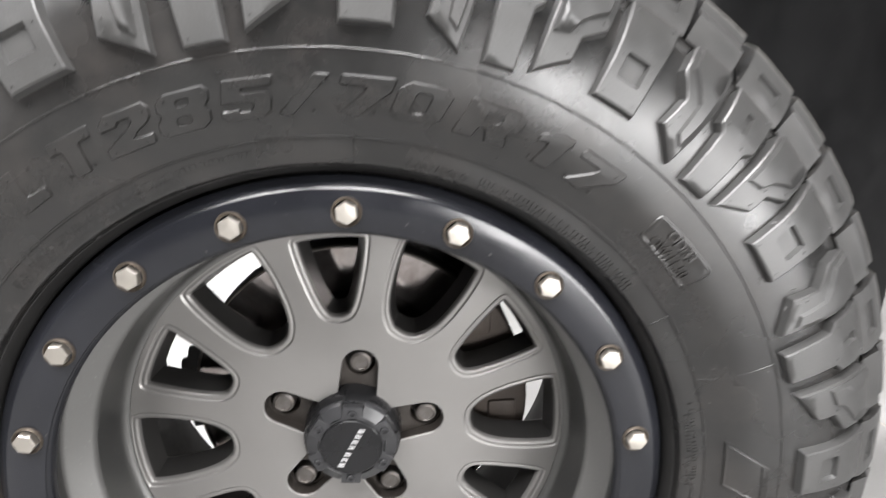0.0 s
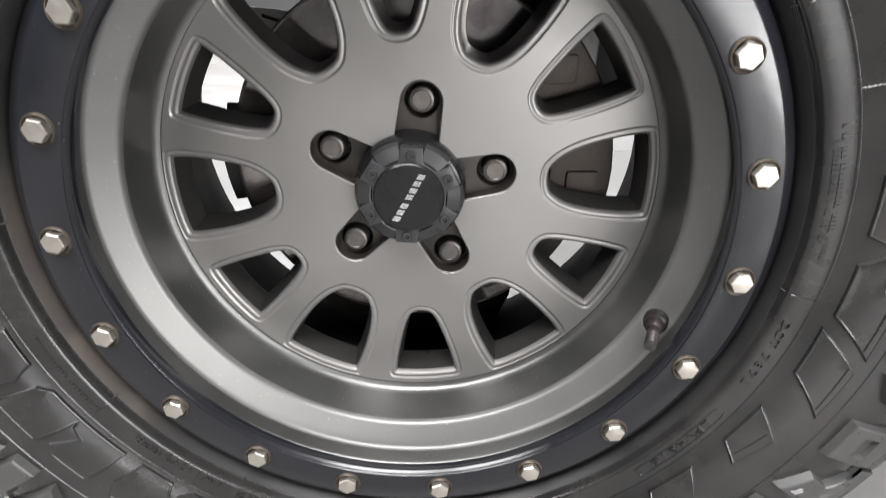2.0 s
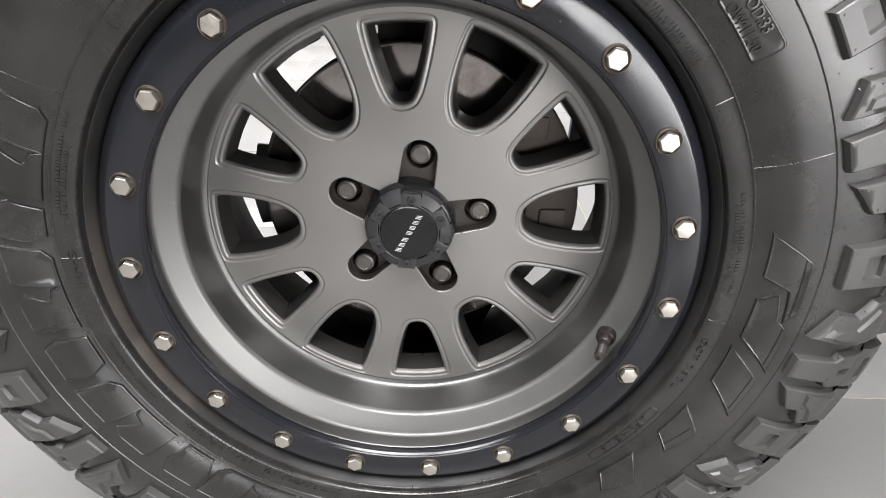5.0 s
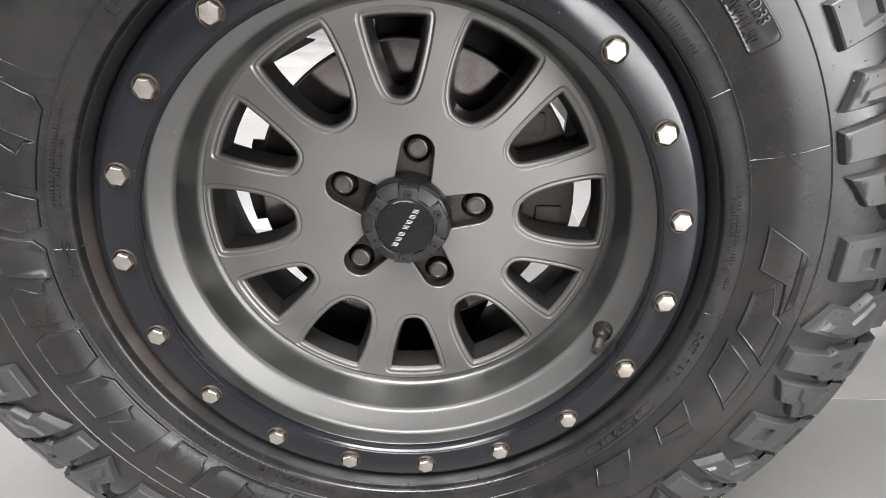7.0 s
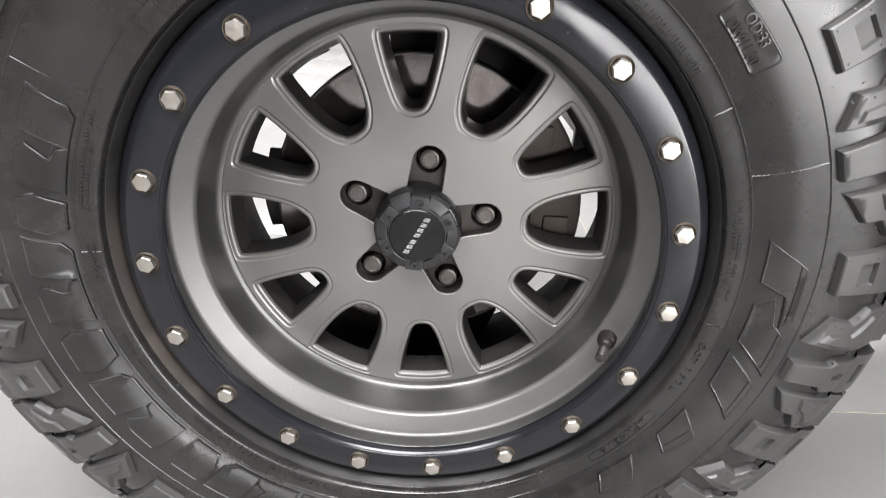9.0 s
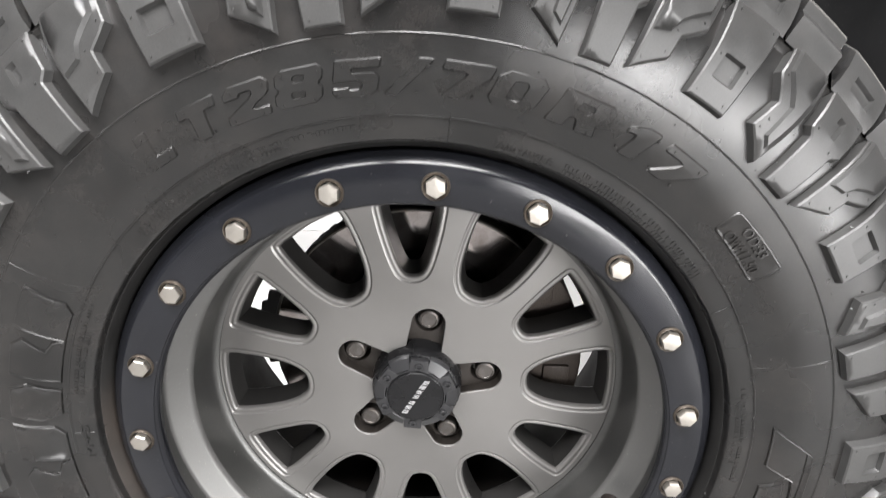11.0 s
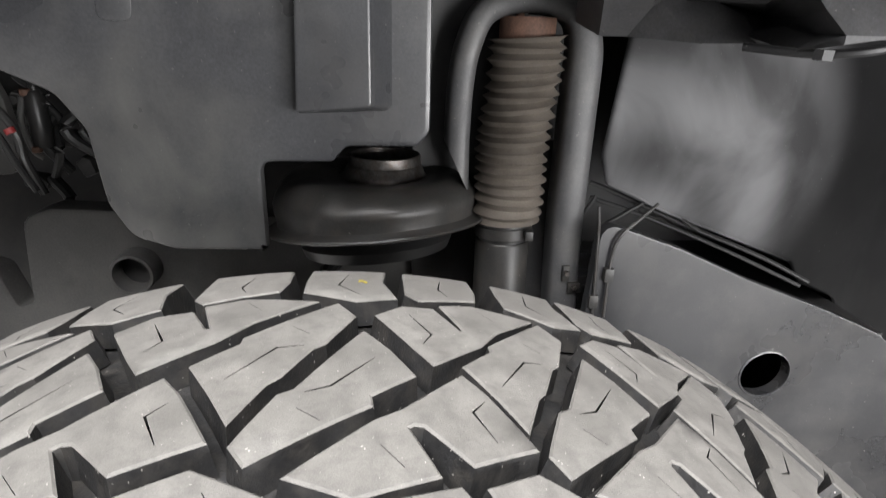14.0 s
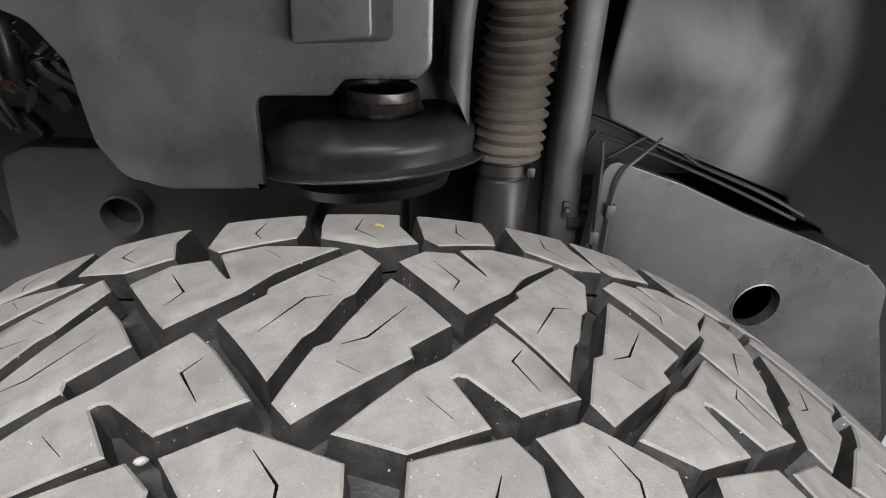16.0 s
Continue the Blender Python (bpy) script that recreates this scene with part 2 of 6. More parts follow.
def finish(bm, name, materials, smooth=35):
    bmesh.ops.remove_doubles(bm, verts=bm.verts, dist=1e-6)
    bmesh.ops.recalc_face_normals(bm, faces=bm.faces)
    me = bpy.data.meshes.new(name)
    for f in bm.faces:
        f.smooth = smooth > 0
    for e in bm.edges:
        if len(e.link_faces) == 2 and e.calc_face_angle(0) > radians(smooth):
            e.smooth = False
    bm.to_mesh(me)
    bm.free()
    for m in materials if isinstance(materials, (list, tuple)) else [materials]:
        me.materials.append(m)
    return me


def part(name, bm, material, parent=None, label="", smooth=35):
    """Link a bmesh, in world coordinates, as one mesh object under a thing or a part."""
    me = bm if isinstance(bm, bpy.types.Mesh) else finish(bm, name, material, smooth)
    ob = new(name, me)
    if parent is not None:
        ob.parent = parent
        if parent.type == "EMPTY":
            ob.matrix_parent_inverse = Matrix.Translation(-Vector(parent.location))
    if label:
        ob["label"] = label
    return ob


def spun(degrees):
    """A turn about the wheel's axle, from the top towards +x."""
    return Matrix.Translation((0, 0, ZC)) @ Matrix.Rotation(radians(degrees), 4, "Y") @ Matrix.Translation((0, 0, -ZC))


def revolve(bm, profile, seg=160, closed=False, mi=0):
    """Turn (radius, y) pairs about the axle."""
    rings = []
    for r, y in profile:
        rings.append([bm.verts.new((r * math.sin(2 * math.pi * k / seg), y, ZC + r * math.cos(2 * math.pi * k / seg))) for k in range(seg)])
    pairs = list(zip(rings, rings[1:])) + ([(rings[-1], rings[0])] if closed else [])
    for a, b in pairs:
        for k in range(seg):
            bm.faces.new((a[k], a[(k + 1) % seg], b[(k + 1) % seg], b[k])).material_index = mi
    return rings


def tube(bm, pts, radius, seg=10, caps=True):
    """A round bar along points."""
    pts = [Vector(p) for p in pts]
    rings = []
    up = Vector((0.13, 0.3, 0.94))
    for i, p in enumerate(pts):
        d = (pts[min(i + 1, len(pts) - 1)] - pts[max(i - 1, 0)]).normalized()
        s = d.cross(up)
        s = s.normalized() if s.length > 0.05 else d.orthogonal().normalized()
        q = d.cross(s)
        r = radius[i] if isinstance(radius, (list, tuple)) else radius
        rings.append([bm.verts.new(p + r * (math.cos(2 * math.pi * k / seg) * s + math.sin(2 * math.pi * k / seg) * q)) for k in range(seg)])
    for a, b in zip(rings, rings[1:]):
        for k in range(seg):
            bm.faces.new((a[k], a[(k + 1) % seg], b[(k + 1) % seg], b[k]))
    if caps:
        bm.faces.new(rings[0])
        bm.faces.new(rings[-1])


def curved(pts, n=8):
    """Points on a smooth line through the given ones."""
    p = [Vector(q) for q in pts]
    p = [2 * p[0] - p[1]] + p + [2 * p[-1] - p[-2]]
    out = []
    for i in range(1, len(p) - 2):
        for k in range(n):
            t = k / n
            out.append(0.5 * (2 * p[i] + (p[i + 1] - p[i - 1]) * t + (2 * p[i - 1] - 5 * p[i] + 4 * p[i + 1] - p[i + 2]) * t * t + (3 * p[i] - p[i - 1] - 3 * p[i + 1] + p[i + 2]) * t ** 3))
    return out + [p[-2]]


def rounded(pts, radii, n=6):
    """A closed 2D outline with its corners rounded."""
    out = []
    m = len(pts)
    for i in range(m):
        a, b, c = Vector(pts[i - 1]), Vector(pts[i]), Vector(pts[(i + 1) % m])
        r = radii[i] if isinstance(radii, (list, tuple)) else radii
        u, v = (a - b), (c - b)
        lu, lv = u.length, v.length
        u.normalize(), v.normalize()
        half = math.acos(max(-0.999, min(0.999, u.dot(v)))) / 2
        d = min(r / math.tan(half), 0.48 * lu, 0.48 * lv)
        p, q = b + u * d, b + v * d
        for k in range(n + 1):
            t = k / n
            out.append((1 - t) ** 2 * p + 2 * t * (1 - t) * b + t * t * q)
    return out


def area2(pts):
    return sum(a[0] * b[1] - b[0] * a[1] for a, b in zip(pts, pts[1:] + pts[:1]))


def inset(pts, d):
    """Move a closed 2D outline inwards by d."""
    s = 1 if area2(pts) > 0 else -1
    out = []
    for i, p in enumerate(pts):
        a, b = Vector(pts[i - 1]), Vector(pts[(i + 1) % len(pts)])
        u = (Vector(p) - a)
        v = (b - Vector(p))
        u = u.normalized() if u.length > 1e-9 else v.normalized()
        v = v.normalized() if v.length > 1e-9 else u
        n1, n2 = Vector((-u.y, u.x)), Vector((-v.y, v.x))
        n = n1 + n2
        n = n.normalized() if n.length > 0.2 else n1
        out.append(Vector(p) + s * d / max(0.5, n.dot(n1)) * n)
    return out


def inside(p, poly):
    x, y = p
    c = False
    for a, b in zip(poly, poly[1:] + poly[:1]):
        if (a[1] > y) != (b[1] > y) and x < (b[0] - a[0]) * (y - a[1]) / (b[1] - a[1]) + a[0]:
            c = not c
    return c


def sheet(outer, holes=(), grid=0.0):
    """Triangles of a flat outline with holes: points, faces, and the index runs of the outlines."""
    pts, edges, runs = [], [], []
    for loop in (outer, *holes):
        k = len(pts)
        runs.append((k, len(loop)))
        pts += [Vector(p) for p in loop]
        edges += [(k + i, k + (i + 1) % len(loop)) for i in range(len(loop))]
    if grid:
        xs, ys = [p[0] for p in outer], [p[1] for p in outer]
        gx, gy = np.arange(min(xs) + grid / 2, max(xs), grid), np.arange(min(ys) + grid / 2, max(ys), grid)
        clear = inset(list(outer), grid * 0.35)
        for x in gx:
            for y in gy:
                if inside((x, y), clear) and not any(inside((x, y), h) for h in holes):
                    pts.append(Vector((x, y)))
    v, _, f, *_ = delaunay_2d_cdt(pts, edges, [], 0, 1e-7)
    keep = []
    for t in f:
        c = sum((v[i] for i in t), Vector((0, 0))) / len(t)
        if inside(c, list(outer)) and not any(inside(c, h) for h in holes):
            keep.append(t)
    return v, keep, runs


def slab(bm, outline, place, depth, holes=(), grid=0.0, edge=0.0, mi=0):
    """A plate of the 2D outline, laid by place(u, v, h), h from 0 (front) down to depth, with holes and softened front edges."""
    outline = list(outline)
    front = inset(outline, edge) if edge else outline
    core = inset(front, edge * 0.8) if edge and grid else front
    v, f, _ = sheet(core, holes, grid)
    vs = [bm.verts.new(place(p[0], p[1], 0)) for p in v]
    for t in f:
        try:
            bm.faces.new([vs[i] for i in t]).material_index = mi
        except ValueError:
            pass
    for loop, start in ((outline, front), *((h, h) for h in holes)):
        rows = [[bm.verts.new(place(p[0], p[1], 0)) for p in start]]
        if loop is outline and core is not front:
            rows.insert(0, [bm.verts.new(place(p[0], p[1], 0)) for p in core])
        if start is not loop:
            rows.append([bm.verts.new(place(p[0], p[1], edge * 0.2)) for p in inset(outline, edge * 0.35)])
            rows.append([bm.verts.new(place(p[0], p[1], edge * 0.8)) for p in loop])
        rows.append([bm.verts.new(place(p[0], p[1], depth)) for p in loop])
        for p, q in zip(rows, rows[1:]):
            for k in range(len(loop)):
                bm.faces.new((p[k], p[(k + 1) % len(loop)], q[(k + 1) % len(loop)], q[k])).material_index = mi
    v, f, _ = sheet(outline, holes, grid)
    vs = [bm.verts.new(place(p[0], p[1], depth)) for p in v]
    for t in f:
        try:
            bm.faces.new([vs[i] for i in t]).material_index = mi
        except ValueError:
            pass


def box(bm, lo, hi, bevel=0.0):
    made = bmesh.ops.create_cube(bm, size=1.0)["verts"]
    lo, hi = Vector(lo), Vector(hi)
    for w in made:
        w.co = Vector([lo[i] + (w.co[i] + 0.5) * (hi[i] - lo[i]) for i in range(3)])
    if bevel:
        es = list({e for w in made for e in w.link_edges})
        bmesh.ops.bevel(bm, geom=es, offset=bevel, segments=2, affect="EDGES", profile=0.6)


def fresh():
    return bmesh.new()


# ---- the room ----
TILE = 0.6


def room():
    # floor slab below the tiles, whose joints run along x = 0.40 and y = 0.335
    bm = fresh()
    box(bm, (-3.4, -4.065, -0.2), (3.0, 5.935, -0.0016))
    floor = tagged(part("floor", bm, JOINT), "pale grey smooth tiled floor with thin yellowish joints", "floor", kind="structure")
    bm = fresh()
    box(bm, (0.0015, 0.0015, -0.006), (TILE - 0.0015, TILE - 0.0015, 0), 0.0007)
    tile = finish(bm, "floor_tile", FLOOR, 30)
    for i in range(10):
        for j in range(16):
            ob = part("floor_tile", tile, None, floor)
            ob.location = (-3.2 + TILE * i, -3.865 + TILE * j, 0)
    bm = fresh()
    box(bm, (-3.4, -4.065, 3.0), (3.0, 5.935, 3.2))
    tagged(part("ceiling", bm, WALL), "plain dark grey painted ceiling", "ceiling", kind="structure")
    # unseen low window openings, assumed in the south and east walls
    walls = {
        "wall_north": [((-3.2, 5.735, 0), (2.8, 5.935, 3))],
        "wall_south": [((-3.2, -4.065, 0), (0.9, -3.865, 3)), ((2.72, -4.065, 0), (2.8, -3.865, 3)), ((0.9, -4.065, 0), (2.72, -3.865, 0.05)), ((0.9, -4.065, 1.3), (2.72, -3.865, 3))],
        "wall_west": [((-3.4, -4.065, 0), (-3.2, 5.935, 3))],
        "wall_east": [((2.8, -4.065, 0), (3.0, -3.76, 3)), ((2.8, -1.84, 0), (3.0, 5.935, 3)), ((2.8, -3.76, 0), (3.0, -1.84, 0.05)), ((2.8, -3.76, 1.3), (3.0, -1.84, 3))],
    }
    for name, boxes in walls.items():
        bm = fresh()
        for lo, hi in boxes:
            box(bm, lo, hi)
        tagged(part(name, bm, WALL), "plain dark grey painted wall", "wall", kind="structure")
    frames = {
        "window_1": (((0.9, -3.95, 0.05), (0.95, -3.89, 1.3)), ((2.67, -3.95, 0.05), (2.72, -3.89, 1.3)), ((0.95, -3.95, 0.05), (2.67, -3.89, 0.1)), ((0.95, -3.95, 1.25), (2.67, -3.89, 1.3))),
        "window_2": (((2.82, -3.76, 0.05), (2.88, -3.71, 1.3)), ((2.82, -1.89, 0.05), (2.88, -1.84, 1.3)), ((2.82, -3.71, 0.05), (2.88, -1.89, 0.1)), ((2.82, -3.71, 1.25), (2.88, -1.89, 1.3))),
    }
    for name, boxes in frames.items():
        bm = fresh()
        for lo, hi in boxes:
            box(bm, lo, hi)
        tagged(part(name, bm, WALL), "plain grey frame of an unseen, assumed window", "window", kind="structure")


room()


# ---- the wheel ----
wheel = thing("wheel", (0, 0.113, 0), "off-road wheel, gunmetal spokes, chunky black tyre, standing on the floor", "wheel")
YC = 0.113  # the tyre's middle


def crown(y):
    """Radius of the tread's surface across the tyre."""
    return 0.417 - (0.0145 if y < YC else 0.0085) * ((y - YC) / 0.105) ** 2


SIDE = [(0.222, 0.03), (0.2335, 0.028), (0.2352, 0.022), (0.2362, 0.0135), (0.2370, 0.0102), (0.2412, 0.0042), (0.2420, 0.0006), (0.2428, -0.0019), (0.2445, -0.0034), (0.2490, -0.0045), (0.2540, -0.0053), (0.2588, -0.0064), (0.266, -0.0103), (0.273, -0.0143), (0.285, -0.0182), (0.300, -0.0195), (0.318, -0.0195), (0.335, -0.0178), (0.350, -0.0142), (0.363, -0.0085), (0.3735, -0.001), (0.382, 0.008), (0.389, 0.018)]


def side_y(r):
    for (r0, y0), (r1, y1) in zip(SIDE, SIDE[1:]):
        if r <= r1:
            return y0 + (y1 - y0) * (r - r0) / (r1 - r0)
    return SIDE[-1][1]


def on_side(u, r, h):
    """A place on the outer sidewall: u in degrees from the top, r the radius, h the height over the rubber."""
    e = 0.002
    slope = (side_y(r + e) - side_y(r - e)) / (2 * e)
    n = 1 / math.hypot(1, slope)
    rr, y = r + h * slope * n, side_y(r) - h * n
    return Vector((rr * math.sin(radians(u)), y, ZC + rr * math.cos(radians(u))))


def tyre():
    bm = fresh()
    prof = list(SIDE)
    prof += [(0.394, 0.028), (crown(0.045) - 0.0125, 0.045), (crown(0.08) - 0.0125, 0.08), (crown(YC) - 0.0125, YC)]
    # smooth the section
    fine = [(p.x, p.y) for p in curved([(r, y, 0) for r, y in prof], 3)]
    full = fine + [(r, 2 * YC - y) for r, y in reversed(fine[:-1])]
    revolve(bm, full, 216)
    for f in bm.faces:
        c = f.calc_center_median()
        f.material_index = 1 if math.hypot(c.x, c.z - ZC) > 0.373 else 0
    ob = part("tyre", bm, [RUBBER, GROOVE], wheel, "black mud-terrain tyre with raised size lettering", 60)
    # fine moulding lines round the sidewall and short radial seams
    bm = fresh()
    revolve(bm, [(0.368, side_y(0.368)), (0.3722, side_y(0.3722) - 0.0036), (0.3728, side_y(0.3728) - 0.0044), (0.3737, side_y(0.3737) - 0.0044), (0.3743, side_y(0.3743) - 0.0036), (0.378, side_y(0.378) + 0.0005)], 216)
    for r in (0.3067, 0.2588):
        prof = [(r + d, side_y(r + d) - h) for d, h in ((-0.0009, -0.0002), (-0.0004, 0.0006), (0.0, 0.0008), (0.0004, 0.0006), (0.0009, -0.0002))]
        revolve(bm, prof, 216)
    for u, r0, r1 in ((4.9, 0.2395, 0.2588), (70, 0.2588, 0.3067), (58, 0.2395, 0.2588), (99, 0.2395, 0.2588), (-59, 0.2588, 0.3067), (-88, 0.2395, 0.2588), (-121, 0.2395, 0.2588), (136, 0.2395, 0.2588), (-148, 0.2395, 0.2588), (163, 0.2395, 0.2588), (179, 0.2395, 0.2588)):
        w = 0.0006
        k = 8
        rows = []
        for i in range(k + 1):
            r = r0 + (r1 - r0) * i / k
            d = math.degrees(w / r)
            rows.append([bm.verts.new(on_side(u + s * d, r, h)) for s, h in ((-1, -0.0002), (0, 0.00035), (1, -0.0002))])
        for a, b in zip(rows, rows[1:]):
            for j in range(2):
                bm.faces.new((a[j], a[j + 1], b[j + 1], b[j]))
    part("moulding_line", bm, RUBBER, ob)
    bm = fresh()
    revolve(bm, [(0.2356, 0.0165), (0.2362, 0.0122), (0.2369, 0.0098), (0.2407, 0.0044), (0.2412, 0.0042), (0.2415, 0.0036)], 216)
    part("bead_edge", bm, BEAD, ob, "brown dusty bead edge beside the ring", 24)
    return ob


TYRE = tyre()

# The pitches of the tread vary round the tyre, as they do on real ones.
LONG = 14.6
PITCHES = [14.9, 13.15, 12.25, 12.6, 12.45, 14.5, 15.7, 16.0] + [13.1, 14.1] * 8 + [15.5, 15.5]
SCALE = 360 / sum(PITCHES)
STARTS = [-9.05 + SCALE * sum(PITCHES[:i]) for i in range(len(PITCHES))]
RM = 0.415


def tread_place(u, y, h):
    """u: metres round the tread, y across, h below the surface."""
    r = crown(y) - h
    a = u / RM
    return Vector((r * math.sin(a), y, ZC + r * math.cos(a)))


def densify(pts, step):
    out = []
    for a, b in zip(pts, pts[1:] + pts[:1]):
        a, b = Vector(a), Vector(b)
        n = max(1, round((b - a).length / step))
        out += [a + (b - a) * k / n for k in range(n)]
    return out


def strip(line, w):
    """A thin closed outline along a 2D line."""
    line = [Vector(p) for p in line]
    left, right = [], []
    for i, p in enumerate(line):
        d = (line[min(i + 1, len(line) - 1)] - line[max(i - 1, 0)]).normalized()
        n = Vector((-d.y, d.x))
        k = 0.25 if i in (0, len(line) - 1) else 1
        left.append(p + n * w * k)
        right.append(p - n * w * k)
    return left + right[::-1]


def tread_block(name, shape, sipes, k, depth=0.0125, edge="", centre=0.0):
    """A block of the tread. shape: (degrees, millimetres); k: its stretch round the tyre; edge: near or far shoulder, whose flank runs down to the sidewall."""
    flat = [Vector((radians((t - centre) * k) * RM, y / 1000)) for t, y in shape]
    if area2(flat) < 0:
        flat.reverse()
    flat = densify(inset(flat, -0.0011), 0.009)
    top = inset(flat, 0.0009)
    foot = inset(flat, -0.0014)
    cuts = [strip([Vector((radians((t - centre) * k) * RM, y / 1000)) for t, y in c], 0.0005) for c in sipes]
    bm = fresh()
    v, f, _ = sheet(top, cuts, 0.011)
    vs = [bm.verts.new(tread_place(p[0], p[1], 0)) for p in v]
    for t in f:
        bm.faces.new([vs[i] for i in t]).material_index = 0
    flank = edge.split("_")[0]

    def outer(p):
        """How far a point belongs to the shoulder's flank, 0 to 1."""
        y = p[1] if flank == "near" else 2 * YC - p[1]
        return min(1, max(0, (0.024 - y) / 0.013)) if flank else 0

    def bottom(p, q):
        base = tread_place(q[0], q[1], depth)
        y = -0.0068 if flank == "near" else 2 * YC + 0.0068
        r = 0.3738
        a = q[0] / RM
        return base.lerp(Vector((r * math.sin(a), y, ZC + r * math.cos(a))), outer(p))

    def between(a, b, p, t, out):
        c = a.lerp(b, t)
        return c + Vector((0, -out if flank == "near" else out, 0.35 * out)) * outer(p)

    rows = [[bm.verts.new(tread_place(p[0], p[1], 0)) for p in top]]
    lip = [tread_place(p[0], p[1], 0.0007) for p in flat]
    low = [bottom(p, q) for p, q in zip(flat, foot)]
    steps = [(0.0, 0.0), (1.0, 0.0)]
    if "box" in edge:
        steps = [(0.0, 0.0), (0.4, 0.0022), (0.74, 0.0024), (1.0, 0.0006)]
    elif "step" in edge:
        steps = [(0.0, 0.0), (0.24, -0.0006), (0.42, 0.0034), (0.5, 0.0028), (1.0, 0.0006)]
    for t, out in steps:
        rows.append([bm.verts.new(between(a, b, p, t, out)) for a, b, p in zip(lip, low, flat)])
    n = len(flat)
    pocket = []
    for i, (a, b) in enumerate(zip(rows, rows[1:])):
        for j in range(n):
            face = bm.faces.new((a[j], a[(j + 1) % n], b[(j + 1) % n], b[j]))
            both = min(outer(flat[j]), outer(flat[(j + 1) % n]))
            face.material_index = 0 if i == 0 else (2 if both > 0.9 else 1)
            if "box" in edge and i == 2 and both > 0.9 and abs(flat[j][0] + flat[(j + 1) % n][0]) < 0.024:
                pocket.append(face)
    for c in cuts:
        a = [bm.verts.new(tread_place(p[0], p[1], 0)) for p in c]
        b = [bm.verts.new(tread_place(p[0], p[1], 0.005)) for p in c]
        for j in range(len(c)):
            bm.faces.new((a[j], a[(j + 1) % len(c)], b[(j + 1) % len(c)], b[j])).material_index = 1
    bmesh.ops.remove_doubles(bm, verts=bm.verts, dist=1e-6)
    bmesh.ops.recalc_face_normals(bm, faces=bm.faces)
    if pocket:
        bmesh.ops.inset_region(bm, faces=pocket, thickness=0.0012, depth=-0.0026, use_even_offset=True)
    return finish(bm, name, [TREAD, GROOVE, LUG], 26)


# shapes relative to the box lug at 5.8 degrees; the far half is the near half turned half round
NEAR_BOX = [(-2.7, 10), (-1.5, 9.6), (1.5, 9.6), (2.7, 10), (2.75, 30), (2.75, 45), (1.8, 53.5), (-2.3, 46), (-2.6, 30)]
NEAR_STEP = [(3.85, 10), (8.75, 10), (8.8, 30), (8.85, 46.5), (5.3, 60.5), (3.1, 54), (4.45, 37), (4.1, 22)]
Z_NEAR = [(-17.3, 50), (-13.6, 58), (-15.0, 76.5), (-14.6, 78.5), (-14.0, 78), (-11.8, 63), (-8.6, 71.5), (-10.6, 95.5), (-11.7, 105.6), (-15.0, 84.5), (-16.4, 79), (-20.2, 57)]
MID_LOW = [(-2.4, 135), (-1.1, 121), (0.1, 104.2), (-2.0, 91.5), (-1.9, 86.6), (-6.7, 62.3), (-7.4, 69.3), (-7.1, 74.5), (-6.0, 91.6), (-5.3, 94.3)]
MID_HIGH = [(-10.6, 112.7), (-8.6, 126.6), (-8.6, 131.2), (-4.1, 163.3), (-3.05, 150.2), (-4.45, 125.1), (-5.0, 121.7), (-6.25, 102.4), (-6.8, 98.3), (-7.9, 80.1), (-9.0, 94)]
Z_FAR = [(-16.5, 152), (-14.8, 163), (-12.7, 163), (-11.2, 142), (-10.7, 142), (-12.0, 168), (-9.7, 172.5), (-5.5, 166), (-8.7, 145.5), (-10.1, 131), (-13.2, 113), (-14.2, 124)]
FAR_BOX = [(-13.2, 216), (-7.9, 216), (-7.8, 196), (-8.1, 182), (-12.4, 173.5), (-13.2, 181), (-13.2, 200)]
FAR_STEP = [(-6.3, 216), (-1.3, 216), (-1.5, 198), (-0.6, 174), (-3.0, 168), (-6.3, 180), (-6.4, 198)]
SIPES = {
    "near_box": [[(0.9, 18), (0.6, 33), (1.1, 42)]],
    "near_step": [[(6.6, 18), (6.9, 42), (6.0, 53)]],
    "z_near": [[(-10.75, 91.5), (-11.5, 85.3), (-10.5, 72)], [(-16.2, 68.5), (-15.1, 60)]],
    "mid_low": [[(-4.9, 92.6), (-3.75, 95.9), (-1.75, 114.5)], [(-5.1, 84.5), (-4.0, 78.5)]],
    "mid_high": [[(-8.7, 102), (-6.75, 121.8), (-5.4, 123.3)], [(-6.3, 139.5), (-5.25, 132.5)]],
    "z_far": [[(-14.4, 154), (-13.1, 135.8), (-13.7, 127.5)], [(-9.5, 168), (-8.4, 157)]],
    "far_box": [[(-10.3, 208), (-10.7, 192), (-10.1, 182)]],
    "far_step": [[(-3.8, 208), (-4.3, 190), (-2.8, 176)]],
}
SHAPES = {"near_box": (NEAR_BOX, "near_box"), "near_step": (NEAR_STEP, "near_step"), "z_near": (Z_NEAR, ""), "mid_low": (MID_LOW, ""), "mid_high": (MID_HIGH, ""), "z_far": (Z_FAR, ""), "far_box": (FAR_BOX, "far"), "far_step": (FAR_STEP, "far")}
OFFSET = {"near_box": 0, "near_step": 6.3, "z_near": -13.4, "mid_low": -3.5, "mid_high": -7, "z_far": -11, "far_box": -10.5, "far_step": -3.8}

# raised lugs on the sidewall: (degrees from the lug's middle, radius)
LUG_BOX = [(-2.5, 0.3195), (2.5, 0.3195), (2.45, 0.345), (2.75, 0.3727), (-2.7, 0.3727), (-2.45, 0.345)]
